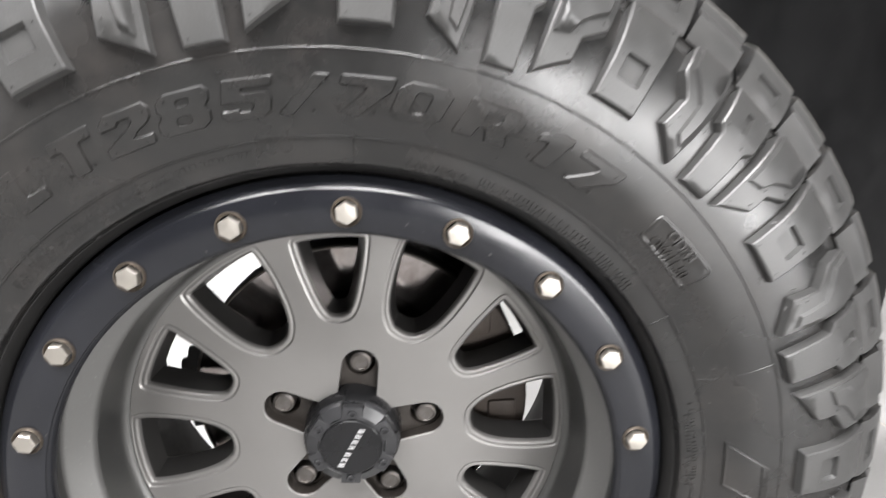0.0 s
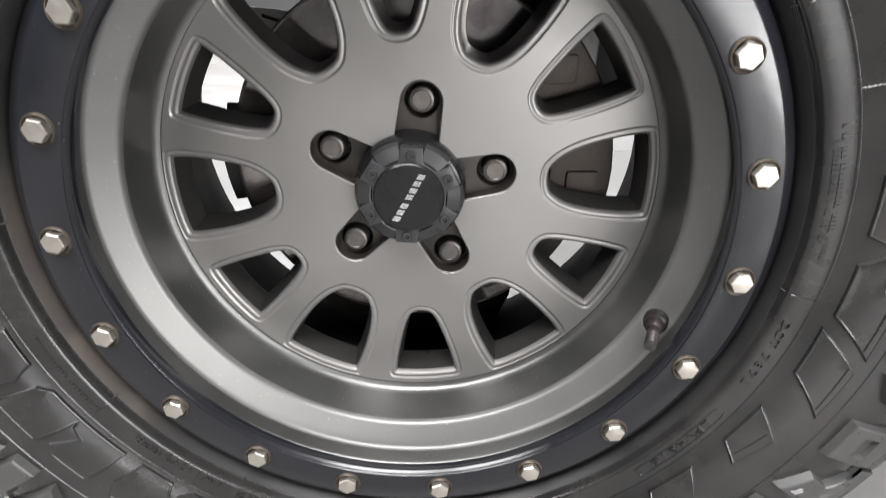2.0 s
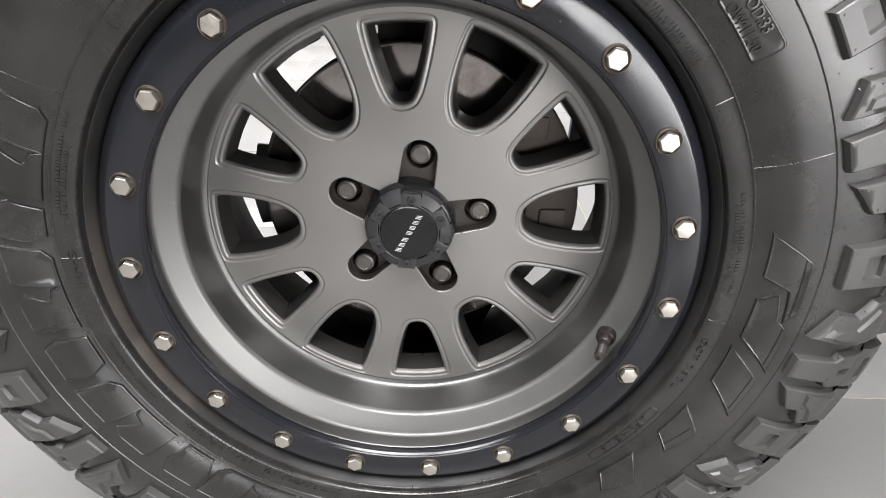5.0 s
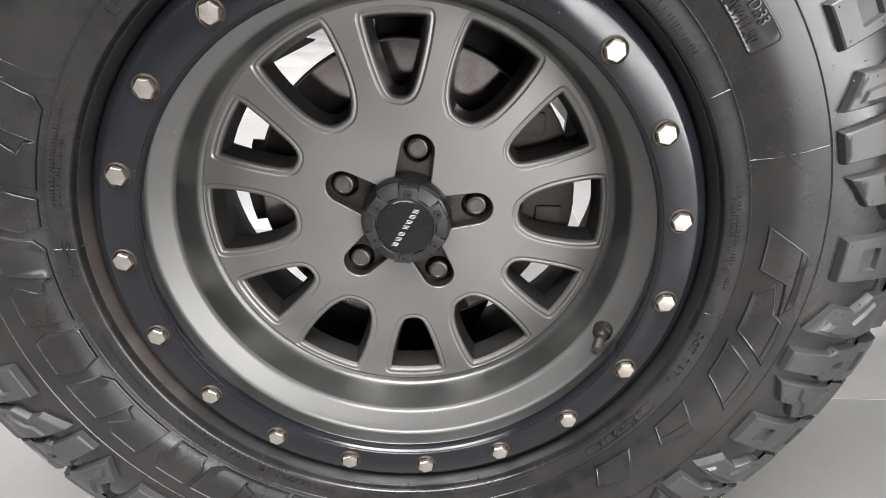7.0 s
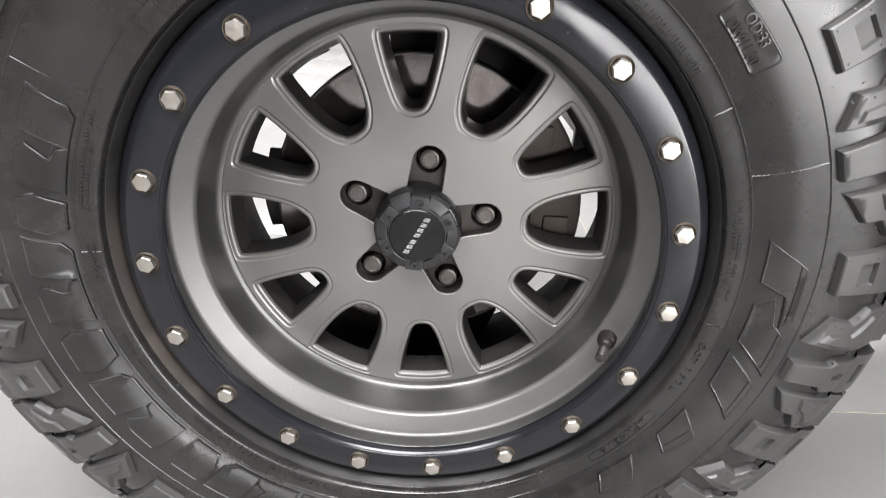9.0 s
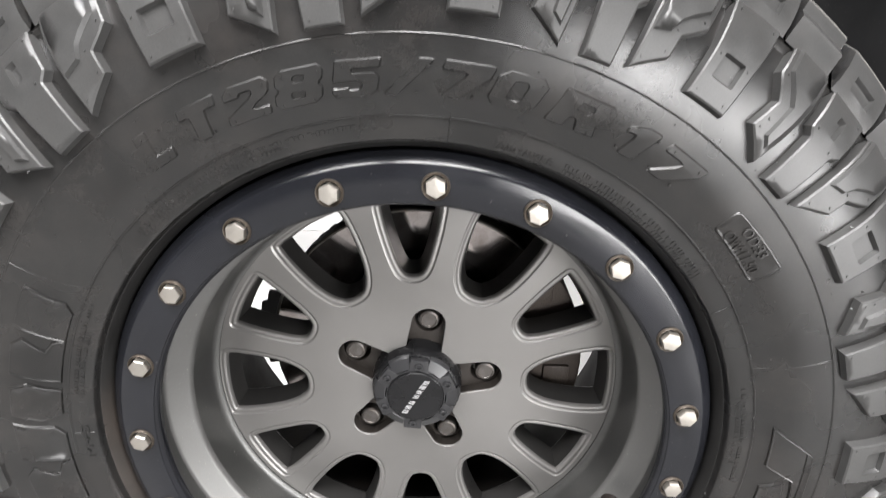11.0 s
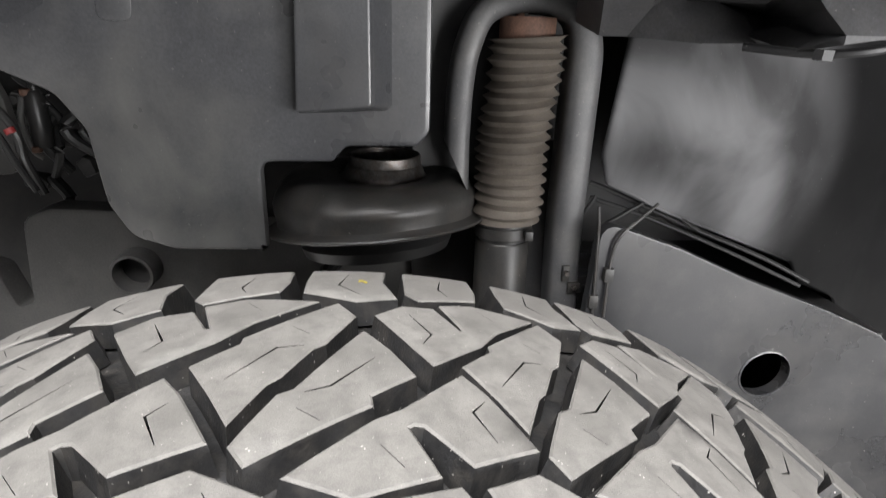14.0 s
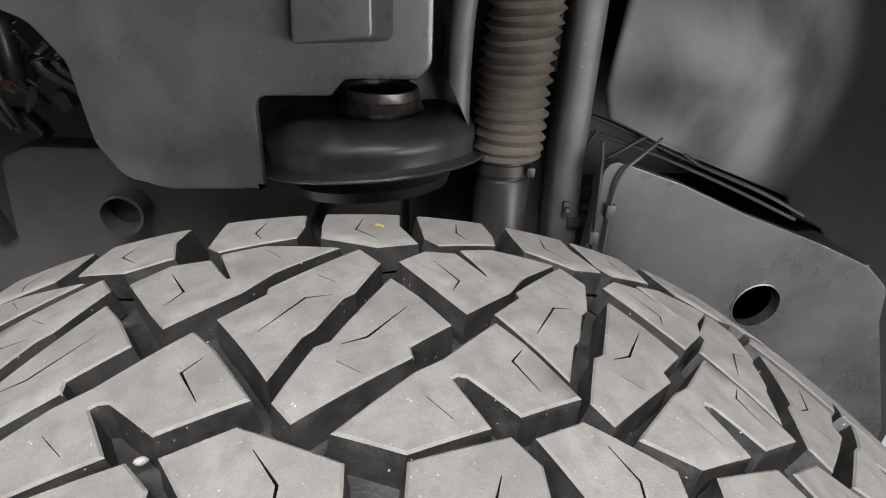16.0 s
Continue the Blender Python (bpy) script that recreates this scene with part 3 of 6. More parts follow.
LUG_POINT = [(-1.6, 0.3276), (1.75, 0.3135), (2.2, 0.332), (2.5, 0.352), (2.4, 0.3727), (-2.5, 0.3727), (-2.6, 0.357), (-1.0, 0.345), (-1.3, 0.336)]
LUG_NARROW = [(-1.72, 0.312), (1.72, 0.3125), (1.8, 0.345), (2.6, 0.349), (2.7, 0.3727), (-2.6, 0.3727), (-2.5, 0.349), (-1.8, 0.345)]
LUG_STEP = [(-2.7, 0.316), (0.8, 0.329), (0.9, 0.341), (3.0, 0.35), (3.2, 0.3727), (-2.3, 0.3727), (-2.6, 0.345)]


# the prouder part of two of them
CREST_POINT = [(0.2, 0.3275), (1.35, 0.3215), (1.8, 0.34), (2.0, 0.3725), (-1.9, 0.3725), (-1.9, 0.36), (0.3, 0.3465)]
CREST_STEP = [(-2.3, 0.337), (-0.4, 0.3405), (0.2, 0.3475), (2.5, 0.357), (2.7, 0.3725), (-1.9, 0.3725)]


def sidewall_lug(shape, k, hole=None, crest=None, high=0.0062):
    rr = 0.345
    flat = [Vector((radians(t * k) * rr, r)) for t, r in shape]
    if area2(flat) < 0:
        flat.reverse()
    flat = densify(flat, 0.006)
    top = inset(flat, 0.0012)
    low = inset(flat, -0.0012)
    lift = lambda p, h: on_side(math.degrees(p[0] / rr), p[1], h)
    holes = []
    if hole:
        w, r0, r1 = hole
        w = radians(w * k) * rr
        holes = [rounded([(-w, r0), (w, r0), (w * 0.95, r1), (-w * 0.95, r1)], 0.0012, 2)]
    bm = fresh()
    v, f, _ = sheet(top, holes, 0.007)
    vs = [bm.verts.new(lift(p, high)) for p in v]
    for t in f:
        bm.faces.new([vs[i] for i in t])
    rows = [[bm.verts.new(lift(p, high)) for p in top], [bm.verts.new(lift(p, high - 0.0008)) for p in inset(flat, 0.0002)], [bm.verts.new(lift(p, -0.0008)) for p in low]]
    n = len(flat)
    for a, b in zip(rows, rows[1:]):
        for j in range(n):
            bm.faces.new((a[j], a[(j + 1) % n], b[(j + 1) % n], b[j]))
    for h in holes:
        a = [bm.verts.new(lift(p, high)) for p in h]
        b = [bm.verts.new(lift(p, high - 0.003)) for p in inset(list(h), 0.0012)]
        for j in range(len(h)):
            bm.faces.new((a[j], a[(j + 1) % len(h)], b[(j + 1) % len(h)], b[j]))
        bm.faces.new(b)
    # a second, smaller step on top
    if crest:
        flat2 = [Vector((radians(t * k) * rr, r)) for t, r in crest]
        if area2(flat2) < 0:
            flat2.reverse()
        flat2 = densify(flat2, 0.006)
        tip = inset(flat2, 0.0014)
        v, f, _ = sheet(tip, (), 0.007)
        vs = [bm.verts.new(lift(p, high + 0.0022)) for p in v]
        for t in f:
            bm.faces.new([vs[i] for i in t])
        rows = [[bm.verts.new(lift(p, high + 0.0022)) for p in tip], [bm.verts.new(lift(p, high - 0.0003)) for p in flat2]]
        for j in range(len(tip)):
            bm.faces.new((rows[0][j], rows[0][(j + 1) % len(tip)], rows[1][(j + 1) % len(tip)], rows[1][j]))
    # vent stubs in the corners
    corners = [Vector((radians(t * k) * rr, r)) for t, r in shape]
    for p in inset(corners, 0.0042)[::1 if len(shape) < 8 else 2]:
        dome(bm, lambda x, z, h: lift((p[0] + x, p[1] + z), high + h), 0.0008)
    return finish(bm, "sidewall_lug", LUG, 28)


def dome(bm, place, w):
    """A small round bump; place lays (across, out, height) on a surface."""
    ring = [[bm.verts.new(place(w * k * math.cos(q * math.pi / 3), w * k * math.sin(q * math.pi / 3), h)) for q in range(6)] for k, h in ((1.0, -0.0004), (0.8, w * 0.7))]
    for q in range(6):
        bm.faces.new((ring[0][q], ring[0][(q + 1) % 6], ring[1][(q + 1) % 6], ring[1][q]))
    bm.faces.new(ring[1])


def tread():
    made, lugs = {}, {}
    for i, (start, pitch) in enumerate(zip(STARTS, PITCHES)):
        for key, (shape, edge) in SHAPES.items():
            # the middle blocks lie in the pitch before their lug
            k = pitch * SCALE / 13.2 if key.startswith("near") else PITCHES[i - 1] * SCALE / LONG
            if (key, k) not in made:
                made[key, k] = tread_block("tread_block", shape, SIPES[key], k, edge=edge, centre=OFFSET[key])
            ob = part("tread_block", made[key, k], None, TYRE)
            # in the tighter stretch the middle blocks sit further back
            late = 1.6 if 3 <= i <= 5 and key.startswith("z") else 0.0
            ob.matrix_basis = spun(start + late + OFFSET[key] * (1 if 2 <= i <= 5 and not key.startswith("near") and not (i == 2 and key.startswith("z")) else k))
        kinds = (("box", LUG_BOX, 0.0, (1.35, 0.333, 0.347)), ("point", LUG_POINT, 7.2, CREST_POINT)) if i % 2 else (("narrow", LUG_NARROW, 0.0, (0.55, 0.352, 0.364)), ("step", LUG_STEP, 6.2, CREST_STEP))
        k = pitch * SCALE / 13.2
        for key, shape, off, hole in kinds:
            if (key, k) not in lugs:
                lugs[key, k] = sidewall_lug(shape, k, None, hole) if key in ("point", "step") else sidewall_lug(shape, k, hole)
            ob = part("sidewall_lug", lugs[key, k], None, TYRE)
            ob.matrix_basis = spun(start + off * k)


tread()


# ---- lettering on the sidewall ----
def glyphs(text, size, raised=0.0006, outline=0.0):
    """The built-in letters as a flat mesh: points and faces, middle at the origin."""
    cu = bpy.data.curves.new("letters", "FONT")
    cu.body, cu.size, cu.align_x = text, size, "CENTER"
    cu.extrude = raised
    cu.resolution_u = 3
    cu.offset = outline
    ob = bpy.data.objects.new("letters", cu)
    scene.collection.objects.link(ob)
    dg = bpy.context.evaluated_depsgraph_get()
    me = bpy.data.meshes.new_from_object(ob.evaluated_get(dg))
    v = [tuple(p.co) for p in me.vertices]
    f = [tuple(p.vertices) for p in me.polygons]
    bpy.data.objects.remove(ob)
    bpy.data.meshes.remove(me)
    bpy.data.curves.remove(cu)
    return v, f


def sidewall_text(name, text, size, r, middle, raised=0.0006, span=10.0, outline=0.0):
    """Letters round the sidewall; r is their foot, middle in degrees from the top."""
    v, f = glyphs(text, size, raised, outline)
    bm = fresh()
    lo, hi = min(p[0] for p in v), max(p[0] for p in v)
    for x, y, z in v:
        bm.verts.new(on_side(middle + span * ((x - lo) / (hi - lo) - 0.5), r + y, z))
    bm.verts.ensure_lookup_table()
    for t in f:
        try:
            bm.faces.new([bm.verts[i] for i in t])
        except ValueError:
            pass
    return part(name, bm, RUBBER, TYRE, "", 40)


def bar_shape(name, shape, raised=0.0008, rim=0.0011, label="", corner=0.0):
    """A raised plain shape on the sidewall with a prouder rim; shape in (degrees, radius)."""
    rr = 0.28
    flat = [Vector((radians(t) * rr, r)) for t, r in shape]
    flat = densify(rounded(flat, corner, 5) if corner else flat, 0.004)
    if area2(flat) < 0:
        flat.reverse()
    bm = fresh()
    lift = lambda p, h: on_side(math.degrees(p[0] / rr), p[1], h)
    inner = inset(flat, rim * 1.6)
    v, f, _ = sheet(inner, (), 0.006)
    vs = [bm.verts.new(lift(p, raised)) for p in v]
    for t in f:
        bm.faces.new([vs[i] for i in t])
    rows = [[bm.verts.new(lift(p, h)) for p in inset(flat, d)] for d, h in ((-0.0008, -0.0004), (rim * 0.3, raised + 0.0002), (rim * 0.9, raised + 0.0004), (rim * 1.6, raised))]
    n = len(flat)
    for a, b in zip(rows, rows[1:]):
        for j in range(n):
            bm.faces.new((a[j], a[(j + 1) % n], b[(j + 1) % n], b[j]))
    return part(name, bm, RUBBER, TYRE, label, 25)


# bold block characters in a unit box: outline, then holes
BLOCK = {
    "L": [[(0, 0), (1, 0), (1, 0.31), (0.44, 0.31), (0.44, 1), (0, 1)]],
    "T": [[(0.29, 0), (0.71, 0), (0.71, 0.69), (1, 0.69), (1, 1), (0, 1), (0, 0.69), (0.29, 0.69)]],
    "2": [[(0, 0), (1, 0), (1, 0.27), (0.52, 0.27), (0.92, 0.5), (1, 0.62), (1, 0.84), (0.86, 1), (0.14, 1), (0, 0.84), (0, 0.64), (0.36, 0.64), (0.38, 0.73), (0.6, 0.73), (0.62, 0.66), (0.56, 0.58), (0, 0.26)]],
    "8": [[(0.14, 0), (0.86, 0), (1, 0.14), (1, 0.4), (0.9, 0.51), (0.98, 0.62), (0.98, 0.86), (0.84, 1), (0.16, 1), (0.02, 0.86), (0.02, 0.62), (0.1, 0.51), (0, 0.4), (0, 0.14)], [(0.38, 0.22), (0.62, 0.22), (0.64, 0.38), (0.36, 0.38)], [(0.4, 0.63), (0.6, 0.63), (0.62, 0.77), (0.38, 0.77)]],
    "5": [[(0, 0.16), (0.14, 0), (0.86, 0), (1, 0.15), (1, 0.5), (0.87, 0.65), (0.4, 0.65), (0.4, 0.73), (0.96, 0.73), (0.96, 1), (0, 1), (0, 0.42), (0.58, 0.42), (0.63, 0.37), (0.63, 0.28), (0.58, 0.23), (0.4, 0.23), (0.37, 0.3), (0, 0.3)]],
    "/": [[(0, 0), (0.38, 0), (1, 1), (0.62, 1)]],
    "7": [[(0.12, 0), (0.56, 0), (1, 0.66), (1, 1), (0, 1), (0, 0.71), (0.56, 0.71)]],
    "0": [[(0.18, 0), (0.82, 0), (1, 0.2), (1, 0.8), (0.82, 1), (0.18, 1), (0, 0.8), (0, 0.2)], [(0.4, 0.25), (0.6, 0.25), (0.64, 0.32), (0.64, 0.68), (0.6, 0.75), (0.4, 0.75), (0.36, 0.68), (0.36, 0.32)]],
    "R": [[(0, 0), (0.38, 0), (0.38, 0.31), (0.48, 0.31), (0.6, 0), (1, 0), (0.86, 0.37), (1, 0.5), (1, 0.85), (0.86, 1), (0, 1)], [(0.38, 0.54), (0.6, 0.54), (0.64, 0.6), (0.64, 0.7), (0.6, 0.75), (0.38, 0.75)]],
    "1": [[(0.3, 0), (0.8, 0), (0.8, 1), (0.42, 1), (0, 0.8), (0, 0.56), (0.3, 0.66)]],
}


def block_letter(bm, letter, a, b, r0, r1, shear, high=0.0016, bevel=0.0009):
    """A raised character with sloping sides on the sidewall, between a and b degrees from the top."""
    rr = (r0 + r1) / 2
    wide = radians(b - a) * rr - shear * (r1 - r0)
    lift = lambda p, h: on_side(a + math.degrees(p[0] / rr), p[1], h)
    loops = []
    for k, pts in enumerate(BLOCK[letter]):
        flat = [Vector((x * wide + shear * (r1 - r0) * z, r0 + (r1 - r0) * z)) for x, z in pts]
        if (area2(flat) < 0) == (k == 0):
            flat.reverse()
        loops.append(rounded(flat, 0.0016, 2))
    tops = [inset(list(p), bevel if k == 0 else -bevel * 0.7) for k, p in enumerate(loops)]
    v, f, _ = sheet(tops[0], tops[1:], 0.0)
    vs = [bm.verts.new(lift(p, high)) for p in v]
    for t in f:
        bm.faces.new([vs[i] for i in t])
    for k, (low, top) in enumerate(zip(loops, tops)):
        out = inset(list(low), -0.0003 if k == 0 else 0.0003)
        rows = [[bm.verts.new(lift(p, h)) for p in loop] for loop, h in ((out, -0.0003), (low, 0.0003), (top, high))]
        for p, q in zip(rows, rows[1:]):
            for j in range(len(low)):
                bm.faces.new((p[j], p[(j + 1) % len(low)], q[(j + 1) % len(low)], q[j]))


def lettering():
    # the size, letter by letter: its ends in degrees from the top
    bm, stubs = fresh(), []
    for letter, a, b in (("L", -36.0, -30.6), ("T", -29.6, -23.4), ("2", -23.5, -16.6), ("8", -17.1, -10.0), ("5", -10.0, -3.3), ("/", -3.8, 2.6), ("7", 2.4, 9.4), ("0", 8.8, 15.9), ("R", 16.5, 24.4), ("1", 25.4, 31.2), ("7", 30.6, 37.5)):
        block_letter(bm, letter, a - 0.15, b + 0.15, 0.2720, 0.2938, 0.3)
        stubs += [(a + 0.9, 0.2745), (b - 0.9, 0.2895), (b - 2.2, 0.2738), (a + 2.0, 0.2902)]
    part("size_marking", bm, RUBBER, TYRE, "raised black size lettering", 30)
    sidewall_text("load_marking", "LOAD RANGE C", 0.0062, 0.2455, 16.1, raised=0.001, span=8.8)
    sidewall_text("size_plaque_text", "OD:33", 0.0098, 0.2840, 49.0, raised=0.0017, span=4.8, outline=0.0001)
    sidewall_text("size_plaque_text", "OW:11.50", 0.0096, 0.2750, 49.3, raised=0.0017, span=7.2, outline=0.0001)
    bar_shape("size_plaque", [(44.2, 0.2735), (54.2, 0.2725), (54.4, 0.2935), (44.0, 0.2915)], raised=0.0006, rim=0.0011, corner=0.004)
    sidewall_text("season_marking", "M+S", 0.008, 0.2475, -90, raised=0.001, span=7)
    sidewall_text("date_marking", "DOT  7 8 7 L", 0.0072, 0.247, 109.2, raised=0.0014, span=12)
    sidewall_text("date_marking", "LPV4316", 0.0068, 0.2482, 129.6, raised=0.0017, span=12)
    bar_shape("date_plaque", [(121.0, 0.2475), (122.0, 0.2465), (137.5, 0.2465), (138.5, 0.2475), (138.5, 0.2535), (137.5, 0.2545), (122.0, 0.2545), (121.0, 0.2535)], raised=0.0005, rim=0.0006)
    sidewall_text("load_marking", "LT285/70R17 116/113Q 8PR", 0.0068, 0.246, -146.5, raised=0.0014, span=37)
    # unreadable small print as fine bars
    bm = fresh()
    rng = random.Random(4)
    for a0, a1, r in ((-46, -7, 0.2515), (-46, -20, 0.2475), (22.5, 51, 0.248), (22.5, 51, 0.2438), (74, 94, 0.2505), (76, 90, 0.2465), (-80, -62, 0.2525), (-80, -68, 0.2485), (-121, -106, 0.2495), (152, 172, 0.2475), (178, 192, 0.2475)):
        u = a0
        while u < a1:
            w = rng.uniform(0.3, 0.55)
            h = 0.0028 if rng.random() < 0.8 else 0.0022
            q = [on_side(u, r, 0.0008), on_side(u + w, r, 0.0008), on_side(u + w, r + h, 0.0008), on_side(u, r + h, 0.0008)]
            p = [on_side(u, r, -0.0002), on_side(u + w, r, -0.0002), on_side(u + w, r + h, -0.0002), on_side(u, r + h, -0.0002)]
            q, p = [bm.verts.new(c) for c in q], [bm.verts.new(c) for c in p]
            bm.faces.new(q)
            for j in range(4):
                bm.faces.new((q[j], q[(j + 1) % 4], p[(j + 1) % 4], p[j]))
            u += w + (rng.uniform(0.15, 0.25) if rng.random() < 0.82 else 0.7)
    tagged(part("small_print", bm, RUBBER, TYRE, "fine raised print on the bead"), kind="stuff")
    # the maker's wordmark as plain raised slanted blocks
    for i, (u, w) in enumerate(((-65.3, 3.3), (-73.2, 3.2), (-80.9, 3.0), (-88.8, 3.2), (-96.9, 3.4), (-106.2, 3.9), (-116.2, 3.7), (-124.8, 3.6), (-135, 3.6), (-143.4, 3.6), (-151.8, 3.6), (-158, 1.6), (-164.6, 3.5))):
        if i % 3 == 0:
            # block with a cut corner
            shape = [(u - w - 0.9, 0.2625), (u + 0.4 * w, 0.2625), (u + w - 0.2, 0.268), (u + w + 0.9, 0.2925), (u - w + 0.9, 0.2925)]
        elif i % 3 == 1:
            # block with a long foot
            shape = [(u - w - 0.9, 0.2625), (u + w + 0.9, 0.2625), (u + w + 0.3, 0.2695), (u + 0.55 * w, 0.272), (u + w + 0.5, 0.2865), (u + 0.75 * w, 0.2925), (u - w + 0.6, 0.2925)]
        else:
            # block with both ends cut
            shape = [(u - 0.6 * w - 0.9, 0.2625), (u + w - 0.9, 0.2625), (u + w + 0.5, 0.281), (u + 0.6 * w + 0.8, 0.2925), (u - w + 0.8, 0.2925), (u - w - 0.5, 0.274)]
        bar_shape("wordmark_bar", shape, raised=0.0016, rim=0.001)
        if w > 2 and i % 4 != 1:
            bar_shape("wordmark_bar", [(u - 0.4 * w - 0.3, 0.2735), (u + 0.3 * w - 0.3, 0.2735), (u + 0.36 * w + 0.3, 0.2825), (u - 0.4 * w + 0.3, 0.2825)], raised=0.0012, rim=0.0009)
    # slanted ornament blocks
    for shape in (
        [(80.9, 0.2704), (85.6, 0.298), (94.0, 0.2987), (95.9, 0.2905), (90.4, 0.287), (88.5, 0.2691)],
        [(92.6, 0.2693), (90.8, 0.282), (95.4, 0.2864), (97.3, 0.2974), (104.8, 0.2979), (100.1, 0.2691)],
        [(102.3, 0.2672), (106.8, 0.2967), (114.4, 0.2954), (109.9, 0.2679)],
        [(116.6, 0.2661), (120.1, 0.2868), (126.4, 0.2796), (124.4, 0.2654)],
        [(131.0, 0.2661), (134.5, 0.2868), (140.8, 0.2796), (138.8, 0.2654)],
    ):
        bar_shape("ornament_bar", shape, raised=0.0018, rim=0.0009)
    # dividing ridges inside the larger blocks
    for u0, u1, r in ((84.9, 94.8, 0.2928), (96.6, 103.6, 0.2922), (106.2, 113.2, 0.2905), (119.6, 125.2, 0.2795)):
        bar_shape("ornament_ridge", [(u0, r - 0.0004), (u1, r - 0.0004 - (0.005 if u0 > 119 else 0)), (u1, r + 0.0007 - (0.005 if u0 > 119 else 0)), (u0, r + 0.0007)], raised=0.0019, rim=0.0003)
    # vent stubs left by the mould
    bm = fresh()
    rng = random.Random(11)
    for k in range(420):
        u, r = rng.uniform(-180, 180), rng.choice((rng.uniform(0.262, 0.305), rng.uniform(0.31, 0.37), 0.3067, 0.2588))
        lift, w, tall = (0.005 if r > 0.318 else 0.0), 0.00035, rng.uniform(0.0006, 0.0022)
        foot = [bm.verts.new(on_side(u + math.degrees(w / r) * dx, r + w * dz, lift - 0.0004)) for dx, dz in ((-1, -1), (1, -1), (1, 1), (-1, 1))]
        tip = bm.verts.new(on_side(u + rng.uniform(-0.25, 0.25), r + rng.uniform(-0.001, 0.001), lift + tall))
        for j in range(4):
            bm.faces.new((foot[j], foot[(j + 1) % 4], tip))
    for u, r in stubs:
        dome(bm, lambda x, z, h: on_side(u + math.degrees(x / r), r + z, h + 0.0016), 0.0009)
    tagged(part("vent_stub", bm, RUBBER, TYRE, "tiny rubber vent stubs"), kind="stuff")


lettering()


# ---- rim ----
def axle_place(x, z, y):
    return Vector((x, y, ZC + z))


def window_lip(large):
    """Outer edge of the bead round a window between the spokes: metres across and from the axle."""
    if large:
        half = [(0.0, 0.0960), (0.0103, 0.0978), (0.0152, 0.1018), (0.0213, 0.1092), (0.0270, 0.1220), (0.0318, 0.1415), (0.0345, 0.161), (0.0348, 0.1725), (0.0325, 0.1771), (0.0165, 0.1792), (0.0, 0.1799)]
    else:
        half = [(0.0, 0.1030), (0.0075, 0.1044), (0.0123, 0.1083), (0.0163, 0.1158), (0.0205, 0.1284), (0.0258, 0.1477), (0.0292, 0.1645), (0.0296, 0.1700), (0.0275, 0.1733), (0.0140, 0.1749), (0.0, 0.1755)]
    line = [Vector(p) for p in half] + [Vector((-x, z)) for x, z in half[-2:0:-1]]
    # cut corners until the line is smooth
    for _ in range(2):
        line = [q for a, c in zip(line, line[1:] + line[:1]) for q in (a.lerp(c, 0.25), a.lerp(c, 0.75))]
    return line


def turned(pts, degrees):
    """2D points (across, out) turned to stand at an angle from the top."""
    a = radians(degrees)
    return [Vector((x * math.cos(a) + z * math.sin(a), -x * math.sin(a) + z * math.cos(a))) for x, z in pts]


def face_y(r):
    """Depth of the spoke face: a shallow dish."""
    return 0.0865 + 0.0035 * min(1, max(0, (r - 0.07) / 0.1)) ** 2


